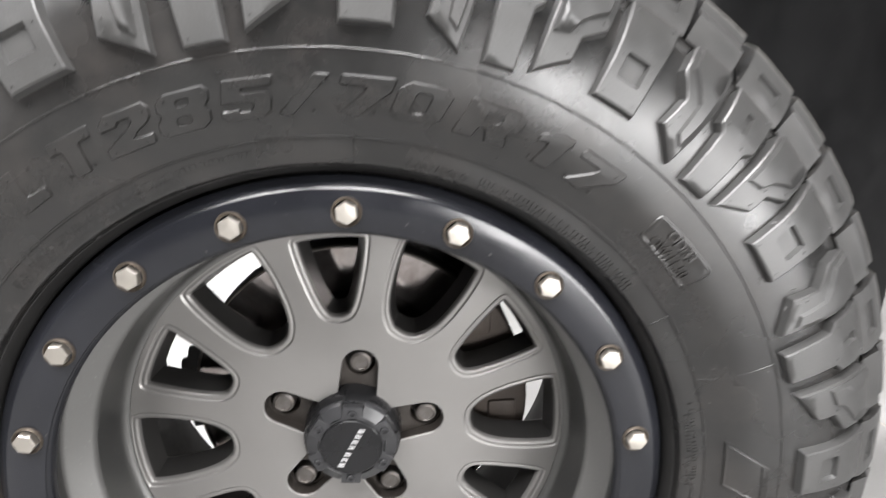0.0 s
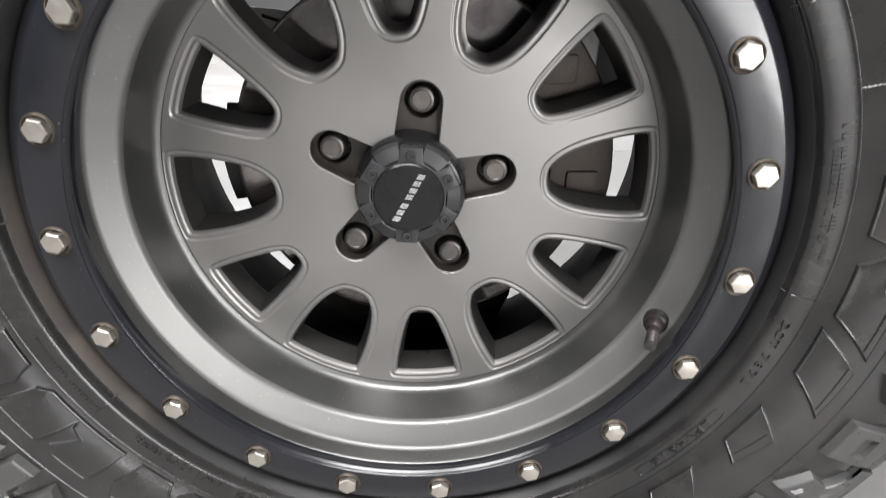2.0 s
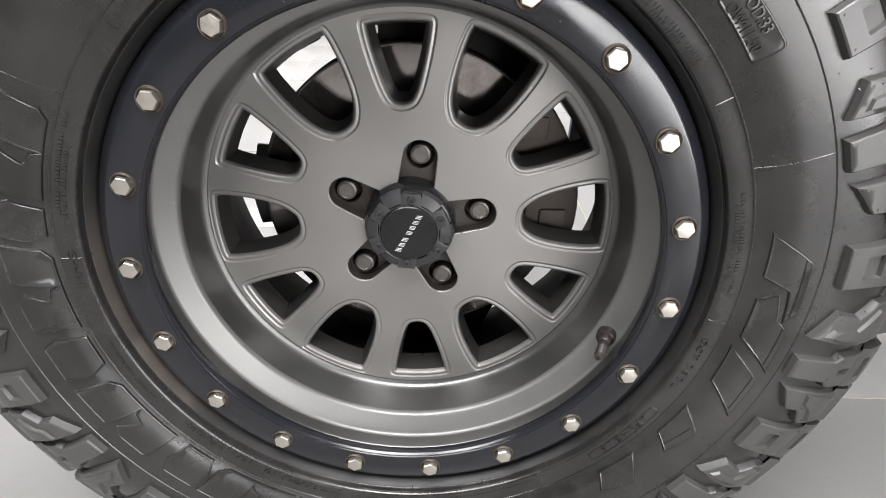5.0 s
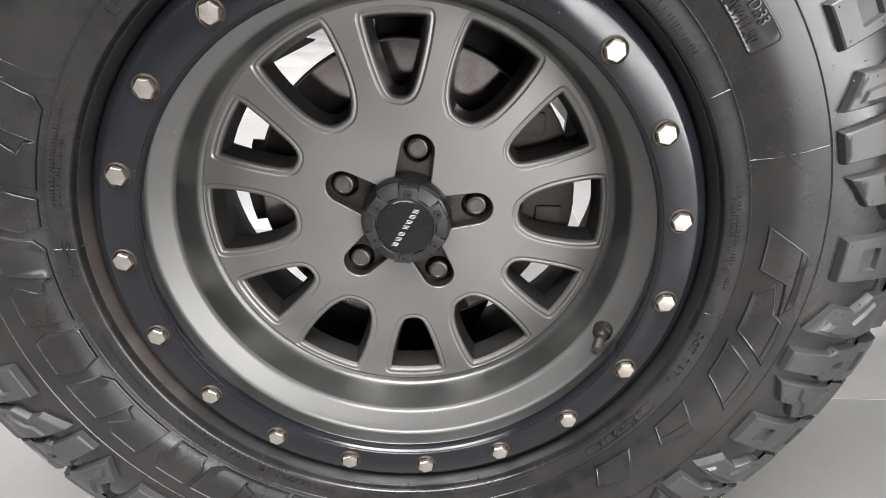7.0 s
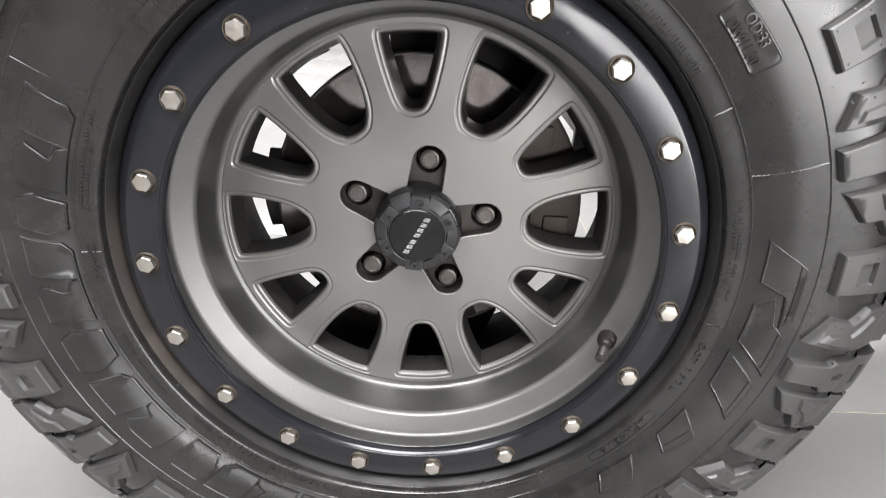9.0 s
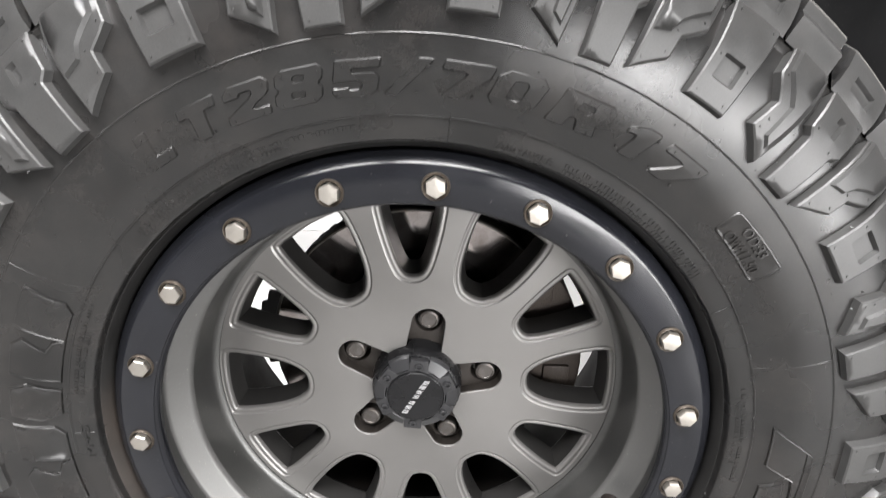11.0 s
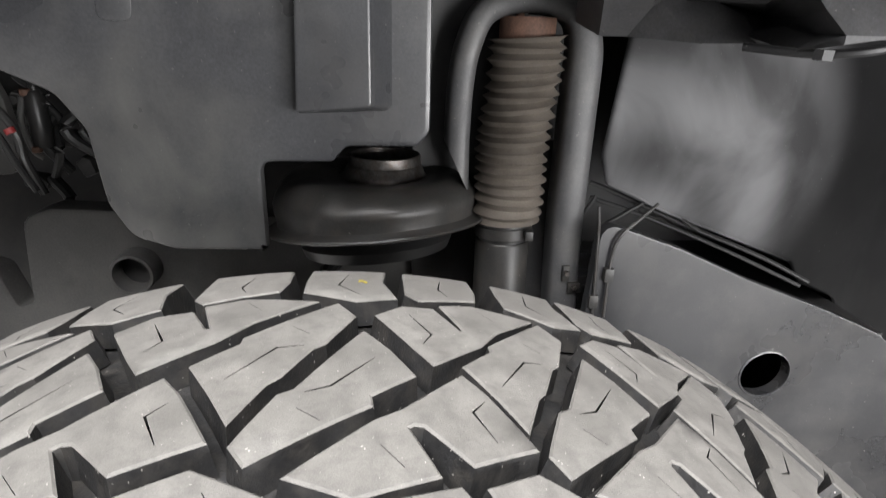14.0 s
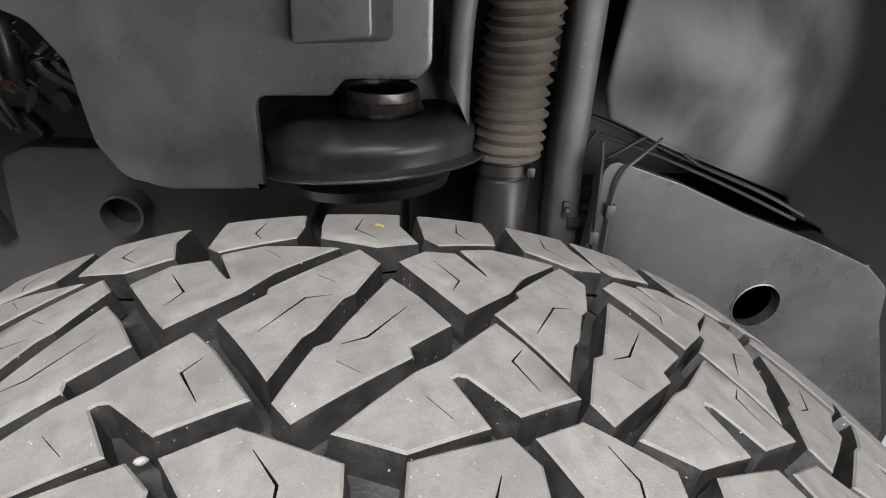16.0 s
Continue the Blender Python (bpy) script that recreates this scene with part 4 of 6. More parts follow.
def rim():
    soft = [turned(window_lip(k % 2 == 1), -2.7 + 30 * k) for k in range(12)]
    slots = []
    for k in range(5):
        cap = [(0.0146 * math.cos(radians(a)), 0.0630 + 0.0146 * math.sin(radians(a))) for a in range(0, 181, 12)]
        slots.append(turned([(0.0158, 0.036)] + cap + [(-0.0158, 0.036)], 8.5 + 72 * k))
    outer = [Vector((0.1813 * math.cos(radians(a)), 0.1813 * math.sin(radians(a)))) for a in range(0, 360, 2)]
    hub = [Vector((0.0335 * math.cos(radians(a)), 0.0335 * math.sin(radians(a)))) for a in range(0, 360, 6)]
    bm = fresh()
    place = lambda p, d: axle_place(p[0], p[1], face_y(math.hypot(p[0], p[1])) + d)
    lip = [inset(list(s), -0.0009) for s in slots]
    wide = [[p * min(1, 0.1809 / p.length) for p in inset(list(w), -0.0022)] for w in soft]
    v, f, _ = sheet(outer, wide + lip + [hub], 0.012)
    vs = [bm.verts.new(place(p, 0)) for p in v]
    for t in f:
        bm.faces.new([vs[i] for i in t])

    def walls(loops, mats):
        rows = [[bm.verts.new(place(p, d)) for p in loop] for loop, d in loops]
        n = len(rows[0])
        for (a, b), m in zip(zip(rows, rows[1:]), mats):
            for j in range(n):
                bm.faces.new((a[j], a[(j + 1) % n], b[(j + 1) % n], b[j])).material_index = m

    for w_at, w in enumerate(soft):
        c = wide[w_at]
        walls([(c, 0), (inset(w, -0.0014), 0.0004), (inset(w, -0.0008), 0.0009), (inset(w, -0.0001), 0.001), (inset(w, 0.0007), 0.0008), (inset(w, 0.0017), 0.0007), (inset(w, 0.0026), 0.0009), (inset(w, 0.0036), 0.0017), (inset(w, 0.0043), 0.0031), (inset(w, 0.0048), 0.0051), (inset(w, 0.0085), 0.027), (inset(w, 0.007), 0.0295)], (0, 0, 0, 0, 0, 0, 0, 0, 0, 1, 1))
    for s, o in zip(slots, lip):
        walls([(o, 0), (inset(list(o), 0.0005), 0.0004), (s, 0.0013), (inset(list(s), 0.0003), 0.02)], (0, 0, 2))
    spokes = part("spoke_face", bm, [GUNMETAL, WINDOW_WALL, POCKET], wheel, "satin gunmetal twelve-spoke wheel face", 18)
    # floor of the nut pockets, with a round counterbore for each nut
    bm = fresh()
    disc = [Vector((0.088 * math.cos(radians(a)), 0.088 * math.sin(radians(a)))) for a in range(0, 360, 5)]
    middle = [Vector((0.03 * math.cos(radians(a)), 0.03 * math.sin(radians(a)))) for a in range(0, 360, 10)]
    bores = [turned([(0.0128 * math.cos(radians(a)), 0.0622 + 0.0128 * math.sin(radians(a))) for a in range(0, 360, 15)], 8.5 + 72 * k) for k in range(5)]
    deep = lambda p, d: axle_place(p[0], p[1], 0.0972 + 0.09 * max(0, math.hypot(p[0], p[1]) - 0.045) + d)
    v, f, _ = sheet(disc, bores + [middle], 0.012)
    vs = [bm.verts.new(deep(p, 0)) for p in v]
    for t in f:
        bm.faces.new([vs[i] for i in t])
    for b in bores:
        rows = [[bm.verts.new(deep(p, d)) for p in loop] for loop, d in ((b, 0), (inset(list(b), 0.0008), 0.001), (inset(list(b), 0.0012), 0.012))]
        for p, q in zip(rows, rows[1:]):
            for j in range(len(b)):
                bm.faces.new((p[j], p[(j + 1) % len(b)], q[(j + 1) % len(b)], q[j]))
        bm.faces.new(rows[-1])
    part("hub_pad", bm, POCKET, spokes, "dusty brown pocket floor, darkened for its shade")
    # outer lip, sloping ledge, and the darker band down to the spokes
    bm = fresh()
    revolve(bm, [(0.2084, 0.0368), (0.2081, 0.0384), (0.2074, 0.0396), (0.2062, 0.0405), (0.1936, 0.0484), (0.1922, 0.0493), (0.1912, 0.0504), (0.1906, 0.0520), (0.1903, 0.0542)], 216)
    barrel = part("barrel", bm, BARREL, wheel, "satin gunmetal sloping ledge of the rim", 45)
    # The ring's shade on this edge is put in as the darker material.
    bm = fresh()
    revolve(bm, [(0.224, 0.0225), (0.2108, 0.0228), (0.2092, 0.0238), (0.2086, 0.026), (0.2084, 0.0368)], 216)
    part("bead_seat", bm, DARK_BARREL, barrel, "outer edge darkened for the ring's shade, with dirt specks", 45)
    bm = fresh()
    revolve(bm, [(0.1903, 0.0542), (0.1872, 0.0808), (0.1863, 0.0842), (0.1849, 0.0866), (0.1830, 0.0880), (0.1813, 0.0886), (0.1813, 0.0896)], 216)
    part("machined_band", bm, DARK_BARREL, barrel, "machined band inside the rim, darkened for its dim reflections", 45)
    bm = fresh()
    revolve(bm, [(0.1866, 0.088), (0.1885, 0.11), (0.1945, 0.122), (0.1975, 0.14), (0.199, 0.2), (0.202, 0.222), (0.2085, 0.238), (0.2095, 0.243), (0.222, 0.244), (0.228, 0.24), (0.228, 0.225), (0.215, 0.22), (0.207, 0.2), (0.205, 0.1), (0.2125, 0.035)], 144)
    part("inner_barrel", bm, INNER, barrel, "grimy inner barrel, darkened for the shade behind the spokes", 30)
    # clamp ring
    bm = fresh()
    revolve(bm, [(0.1985, 0.0135), (0.1978, 0.0072), (0.1982, 0.0062), (0.1996, 0.0046), (0.2002, 0.0044), (0.2007, 0.0034), (0.2014, 0.0031), (0.2245, 0.0042), (0.2262, 0.0047), (0.2276, 0.0058), (0.2328, 0.0098), (0.2338, 0.0111), (0.234, 0.0165), (0.228, 0.022), (0.2095, 0.0225)], 216, closed=True)
    ring = part("beadlock_ring", bm, RING, wheel, "satin navy-black bolted outer ring", 30)
    # hex bolts with turned tops in shallow seats, each left at its own angle
    bolt_meshes = []
    for turn in (3, 14, 26, 37, 51):
        bm = fresh()
        hexagon = [(0.0073 * math.cos(radians(60 * k + turn)), 0.0073 * math.sin(radians(60 * k + turn))) for k in range(6)]
        rows = []
        for s, y in ((1.0, 0.0034), (1.0, -0.0008), (0.96, -0.0014), (0.92, -0.0018), (0.3, -0.0021)):
            rows.append([bm.verts.new(axle_place(x * s, 0.2125 + z * s, y)) for x, z in hexagon])
        for a, b in zip(rows, rows[1:]):
            for j in range(6):
                bm.faces.new((a[j], a[(j + 1) % 6], b[(j + 1) % 6], b[j]))
        bm.faces.new(rows[-1])
        bolt_meshes.append(finish(bm, "bolt", STEEL, 3))
    bm = fresh()
    rows = []
    for r, y in ((0.0074, 0.0031), (0.0082, 0.0027), (0.0086, 0.0014), (0.0091, 0.0012), (0.0095, 0.0018), (0.0097, 0.0034)):
        rows.append([bm.verts.new(axle_place(r * math.cos(radians(15 * k)), 0.2125 + r * math.sin(radians(15 * k)), y)) for k in range(24)])
    for a, b in zip(rows, rows[1:]):
        for j in range(24):
            bm.faces.new((a[j], a[(j + 1) % 24], b[(j + 1) % 24], b[j]))
    seat_mesh = finish(bm, "washer", STAIN, 40)
    for k in range(19):
        m = spun(90 - (143 + k * 360 / 19))
        bolt = part("bolt", bolt_meshes[k * 3 % 5], None, ring, "bright stainless hex bolt")
        bolt.matrix_basis = m
        part("washer", seat_mesh, None, ring).matrix_basis = m
    # lug nuts
    bm = fresh()
    rows = []
    for r, y in ((0.0094, 0.118), (0.0094, 0.0955), (0.0086, 0.0942), (0.007, 0.0936), (0.0064, 0.0942), (0.003, 0.0942)):
        rows.append([bm.verts.new(axle_place(r * math.cos(radians(20 * k)), 0.0632 + r * math.sin(radians(20 * k)), y)) for k in range(18)])
    for a, b in zip(rows, rows[1:]):
        for j in range(18):
            bm.faces.new((a[j], a[(j + 1) % 18], b[(j + 1) % 18], b[j]))
    bm.faces.new(rows[-1])
    nut_mesh = finish(bm, "lug_nut", NUT_DARK, 30)
    for k in range(5):
        part("lug_nut", nut_mesh, None, wheel, "dark dull steel lug nut").matrix_basis = spun(8.5 + 72 * k)
    return spokes


def centre_cap():
    bm = fresh()
    revolve(bm, [(0.0415, 0.101), (0.0408, 0.085), (0.0398, 0.0785), (0.0375, 0.0752), (0.033, 0.0735), (0.028, 0.0712), (0.0, 0.0712)], 72)
    cap = part("centre_cap", bm, PLASTIC, wheel, "black plastic centre cap with six small screws", 30)
    # raised crown with notches for the screws
    pts = []
    for k in range(6):
        a = 4.5 + 60 * k
        for d, r in ((-19, 0.0268), (-12.5, 0.0368), (12.5, 0.0368), (19, 0.0268)):
            pts.append((r * math.sin(radians(a + d)), r * math.cos(radians(a + d))))
    bm = fresh()
    slab(bm, rounded(pts, 0.001, 2), lambda u, v, h: axle_place(u, v, 0.068 + h), 0.006, edge=0.0008)
    part("screw_plate", bm, CAP_GREY, cap, "dark grey notched plate")
    bm = fresh()
    revolve(bm, [(0.0255, 0.0685), (0.0252, 0.0664), (0.0242, 0.0656), (0.0, 0.0654)], 60)
    part("badge", bm, PLASTIC, cap, "matt black round badge", 25)
    for k in range(6):
        bm = fresh()
        a0 = 34.5 + 60 * k
        rows = []
        for r, y in ((0.0266, 0.0715), (0.0272, 0.0682), (0.0280, 0.0679), (0.0365, 0.0722), (0.0385, 0.0748), (0.0388, 0.08)):
            rows.append([bm.verts.new(axle_place(r * math.sin(radians(a0 + d)), r * math.cos(radians(a0 + d)), y)) for d in (-15, -7, 0, 7, 15)])
        for a, b in zip(rows, rows[1:]):
            for j in range(4):
                bm.faces.new((a[j], a[j + 1], b[j + 1], b[j]))
        part("rib", bm, CAP_GREY, cap, smooth=20)
        bm = fresh()
        c = (0.0305 * math.sin(radians(4.5 + 60 * k)), 0.0305 * math.cos(radians(4.5 + 60 * k)))
        rows = []
        for r, y in ((0.0036, 0.0682), (0.0036, 0.0668), (0.0031, 0.066), (0.0019, 0.066), (0.0018, 0.0678)):
            rows.append([bm.verts.new(axle_place(c[0] + r * math.cos(radians(30 * j)), c[1] + r * math.sin(radians(30 * j)), y)) for j in range(12)])
        for a, b in zip(rows, rows[1:]):
            for j in range(12):
                bm.faces.new((a[j], a[(j + 1) % 12], b[(j + 1) % 12], b[j]))
        bm.faces.new(rows[-1])
        part("screw", bm, CAP_GREY, cap)
    # the maker's mark as a row of plain slanted strokes
    bm = fresh()
    a = radians(60)
    for k in range(7):
        s = (k - 3) * 0.0057 + (0.0009 if k > 2 else -0.0009)
        for du in (-0.0014, 0.0, 0.0014):
            q = [(du - 0.0011, -0.0023), (du - 0.0006, -0.0023), (du + 0.0011, 0.0023), (du + 0.0006, 0.0023)]
            ring = []
            for y in (0.0652, 0.0656):
                ring.append([bm.verts.new(axle_place((s + u) * math.cos(a) + v * math.sin(a), (s + u) * math.sin(a) - v * math.cos(a), y)) for u, v in q])
            bm.faces.new(ring[0])
            for j in range(4):
                bm.faces.new((ring[0][j], ring[0][(j + 1) % 4], ring[1][(j + 1) % 4], ring[1][j]))
    part("badge_mark", bm, WHITE, cap, "row of plain pale slanted bars")


def valve():
    base, tip = Vector((0.1705, 0.0225, 0.3262)), Vector((0.1610, 0.001, 0.3249))
    d = tip - base
    bm = fresh()
    tube(bm, [base - d * 0.45, base - d * 0.2, base - d * 0.14, base - d * 0.1, base + d * 0.1, base + d * 0.16], [0.0084, 0.0084, 0.008, 0.0064, 0.0056, 0.0045], 18)
    v = part("valve_stem", bm, VALVE, wheel, "short dark tyre valve with a rubber foot")
    bm = fresh()
    tube(bm, [base + d * 0.12, base + d * 0.4] + [base + d * (0.42 + 0.045 * k) for k in range(13)], [0.0038, 0.0038] + [0.0042 - 0.0006 * (k % 2) for k in range(13)], 14)
    part("stem", bm, VALVE, v, "dark threaded stem")
    bm = fresh()
    tube(bm, [tip - d * 0.04, tip + d.normalized() * 0.0006, tip + d.normalized() * 0.0006, tip - d * 0.03, tip - d * 0.03, tip], [0.0036, 0.0034, 0.0024, 0.0022, 0.0011, 0.0009], 14)
    part("valve_core", bm, NUT_STEEL, v)


rim()
centre_cap()
valve()


# ---- brake and hub behind the spokes ----
def brake():
    b = thing("disc_brake", (0, 0.16, ZC - 0.15), "rust-brown disc brake with cast caliper behind the spokes", "brake")
    bm = fresh()
    revolve(bm, [(0.08, 0.150), (0.1462, 0.150), (0.1478, 0.1515), (0.1478, 0.158), (0.144, 0.159), (0.144, 0.165), (0.1478, 0.166), (0.1478, 0.172), (0.146, 0.174), (0.08, 0.174)], 120, closed=True)
    rotor = part("rotor", bm, ROTOR, b, "dark glossy brake rotor")
    bm = fresh()
    revolve(bm, [(0.1452, 0.1499), (0.1454, 0.1492), (0.1468, 0.1492), (0.1479, 0.1502), (0.1484, 0.152)], 120)
    part("worn_edge", bm, NUT_STEEL, rotor, "worn bright rotor edge", 20)
    # Dark band added to mute the rim's bright reflection.
    bm = fresh()
    revolve(bm, [(0.1480, 0.1521), (0.1484, 0.1526), (0.1484, 0.1720), (0.1466, 0.1745), (0.14, 0.1748)], 120)
    part("rusty_rim", bm, INNER, rotor, "dark band added over the rotor's bright rim", 20)
    bm = fresh()
    revolve(bm, [(0.0, 0.112), (0.07, 0.112), (0.0765, 0.115), (0.079, 0.122), (0.0795, 0.16)], 72)
    part("hub_hat", bm, CALIPER, b, "rusty rotor hat")
    # black backing shield with a toothed edge and a bracket tab
    out = []
    for a in range(-124, 44, 1):
        r = (0.1512 if a < -55 else 0.1462) + (0.0014 if (a // 3) % 2 else 0)
        if -80 < a < -74:
            r = 0.165
        if -106 < a <= -80:
            r = 0.1705
        if -64 < a < -60:
            r = 0.154
        out.append((r * math.sin(radians(a)), r * math.cos(radians(a))))
    out += [(0.07 * math.sin(radians(a)), 0.07 * math.cos(radians(a))) for a in range(43, -125, -6)]
    bm = fresh()
    slab(bm, out, lambda u, v, h: axle_place(u, v, 0.1795 + h), 0.004)
    part("backing_shield", bm, BLACK, b, "black shield with a toothed edge", 30)
    bm = fresh()
    out = [(0.1585 * math.sin(radians(a)), 0.1585 * math.cos(radians(a))) for a in range(42, 109, 6)] + [(0.108 * math.sin(radians(a)), 0.108 * math.cos(radians(a))) for a in range(108, 40, -6)]
    slab(bm, rounded(out, 0.004, 2), lambda u, v, h: axle_place(u, v, 0.128 + h), 0.07, edge=0.004)
    part("caliper", bm, CALIPER, b, "dark brown cast caliper")
    for a in (55, 76, 95):
        bm = fresh()
        c = (0.135 * math.sin(radians(a)), 0.135 * math.cos(radians(a)))
        box(bm, (c[0] - 0.013, 0.1245, ZC + c[1] - 0.011), (c[0] + 0.013, 0.132, ZC + c[1] + 0.011), 0.0035)
        part("pad_clip", bm, CALIPER, b)
    return b


brake()


def axle():
    a = thing("axle", (0, 0.6, 0.2), "black painted axle housing with knuckle behind the wheel", "axle")
    bm = fresh()
    tube(bm, [(0, 0.178, ZC), (0, 0.24, ZC), (0, 0.3, ZC), (0, 1.3, ZC)], [0.06, 0.055, 0.042, 0.042], 20)
    part("axle_tube", bm, BLACK, a)
    bm = fresh()
    slab(bm, rounded([(-0.075, -0.07), (0.06, -0.09), (0.11, 0.05), (0.15, 0.115), (0.15, 0.19), (0.03, 0.215), (-0.038, 0.215), (-0.034, 0.15), (-0.085, 0.06)], 0.014, 4), lambda u, v, h: axle_place(u, v, 0.184 + h), 0.035, edge=0.004)
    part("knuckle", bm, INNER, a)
    # Added slab that hides the bright floor under the hub.
    bm = fresh()
    slab(bm, rounded([(-0.085, -0.075), (0.075, -0.075), (0.09, -0.15), (0.066, -0.205), (-0.072, -0.205), (-0.1, -0.15)], 0.016, 4), lambda u, v, h: axle_place(u, v, 0.19 + h), 0.04, edge=0.004)
    part("lower_knuckle", bm, INNER, a, "dark slab added under the knuckle to block the bright floor")


axle()


def skid_plate():
    t = thing("skid_plate", (-0.3, 0.76, 0.4), "grey slotted steel skid plate under the vehicle", "skid plate")
    outline = rounded([(-0.2, 0.476), (-0.275, 0.484), (-0.348, 0.491), (-0.348, 0.402), (-0.32, 0.4155)], 0.003, 3)
    slots = []
    for (x0, z0), (x1, z1) in (((-0.291, 0.4735), (-0.255, 0.463)), ((-0.307, 0.459), (-0.28, 0.452)), ((-0.323, 0.4455), (-0.301, 0.44)), ((-0.334, 0.433), (-0.313, 0.428))):
        slots.append(rounded([(x0, z0 - 0.0032), (x1, z1 - 0.003), (x1, z1 + 0.003), (x0, z0 + 0.0036)], 0.0026, 3))
    bm = fresh()
    slab(bm, outline, lambda u, v, h: Vector((u, 0.75 + h, v)), 0.004, slots, 0.03, 0.001)
    part("plate", bm, RAIL, t, "grey slotted plate", 30)
    # Added dark sheet that keeps the bright floor out of the slots.
    bm = fresh()
    slab(bm, inset(list(outline), 0.002), lambda u, v, h: Vector((u, 0.762 + h, v)), 0.004)
    part("backing", bm, INNER, t, "dark sheet added to blacken the slots")
    bm = fresh()
    box(bm, (-0.347, 0.751, 0.48), (-0.325, 0.765, 0.585), 0.002)
    part("hanger", bm, INNER, t, "dark hanger")


skid_plate()


# ---- inside the wheel arch ----
def wall_plate(name, outline, y, thick, material, parent, label="", holes=(), edge=0.003, grid=0.03, lean=0.0, z0=0.85):
    """A sheet standing across the view; lean: metres it comes forward per metre of height above z0."""
    bm = fresh()
    slab(bm, outline, lambda u, v, h: Vector((u, y + h - lean * (v - z0), v)), thick, holes, grid, edge)
    return part(name, bm, material, parent, label, 40)


def inner_arch():
    t = thing("inner_fender_panel", (-0.06, 0.39, 0.76), "dusty grey pressed steel inner panel with a raised box", "panel")
    out = rounded([(-0.75, 1.2), (-0.75, 0.93), (-0.33, 0.915), (-0.252, 0.903), (-0.212, 0.885), (-0.193, 0.858), (-0.187, 0.80), (-0.172, 0.772), (-0.135, 0.764), (-0.0635, 0.763), (-0.0635, 0.8365), (-0.008, 0.8365), (0.003, 0.849), (0.058, 0.849), (0.0685, 0.86), (0.0685, 1.2)], [0.01, 0.01, 0.05, 0.03, 0.02, 0.02, 0.02, 0.02, 0.02, 0.003, 0.01, 0.006, 0.008, 0.006, 0.016, 0.01], 4)
    # the sheet rolls back towards its lower left edge
    edge_line = [(-0.36, 0.93), (-0.252, 0.903), (-0.212, 0.885), (-0.193, 0.858), (-0.187, 0.80), (-0.172, 0.772)]

    def rolled(u, v, h):
        near = min((Vector((u, v)) - mathutils.geometry.intersect_point_line(Vector((u, v)), Vector(a), Vector(c))[0].to_2d()).length if 0 <= mathutils.geometry.intersect_point_line(Vector((u, v)), Vector(a), Vector(c))[1] <= 1 else min((Vector((u, v)) - Vector(a)).length, (Vector((u, v)) - Vector(c)).length) for a, c in zip(edge_line, edge_line[1:]))
        return Vector((u, 0.385 + h + 0.01 * max(0, 1 - near / 0.05) ** 2, v))

    bm = fresh()
    slab(bm, out, rolled, 0.012, (), 0.014, 0.0025)
    part("sheet", bm, PANEL, t, "dusty grey sheet", 40)
    # the box: a flat front, a rounded right edge and a sloping right flank
    front = rounded([(-0.0315, 0.8765), (0.0235, 0.881), (0.0235, 1.03), (-0.0285, 0.955)], [0.003, 0.004, 0.003, 0.02], 4)
    base = rounded([(-0.0335, 0.8735), (0.0395, 0.8765), (0.0395, 1.05), (-0.031, 0.958)], [0.004, 0.008, 0.003, 0.02], 4)
    bm = fresh()
    rows = []
    for f, y in ((-0.0022, 0.368), (-0.0005, 0.368), (0.0, 0.3684), (0.06, 0.3694), (0.12, 0.3712), (0.18, 0.3728), (0.9, 0.3842), (1.0, 0.3856)):
        loop = inset(list(front), -f) if f < 0 else [p.lerp(q, f) for p, q in zip(front, base)]
        rows.append([bm.verts.new((p[0], y, p[1])) for p in loop])
    for p, q in zip(rows, rows[1:]):
        for k in range(len(p)):
            bm.faces.new((p[k], p[(k + 1) % len(p)], q[(k + 1) % len(p)], q[k]))
    bm.faces.new(rows[0])
    part("raised_box", bm, PANEL, t, "raised pressed box", 40)
    # shallow pressed pad near the upper left
    bm = fresh()
    slab(bm, rounded([(-0.168, 0.936), (-0.1435, 0.936), (-0.139, 0.972), (-0.163, 0.974)], 0.007, 4), lambda u, v, h: Vector((u, 0.3840 + h, v)), 0.003, edge=0.0012)
    part("pressed_pad", bm, PANEL, t)


inner_arch()


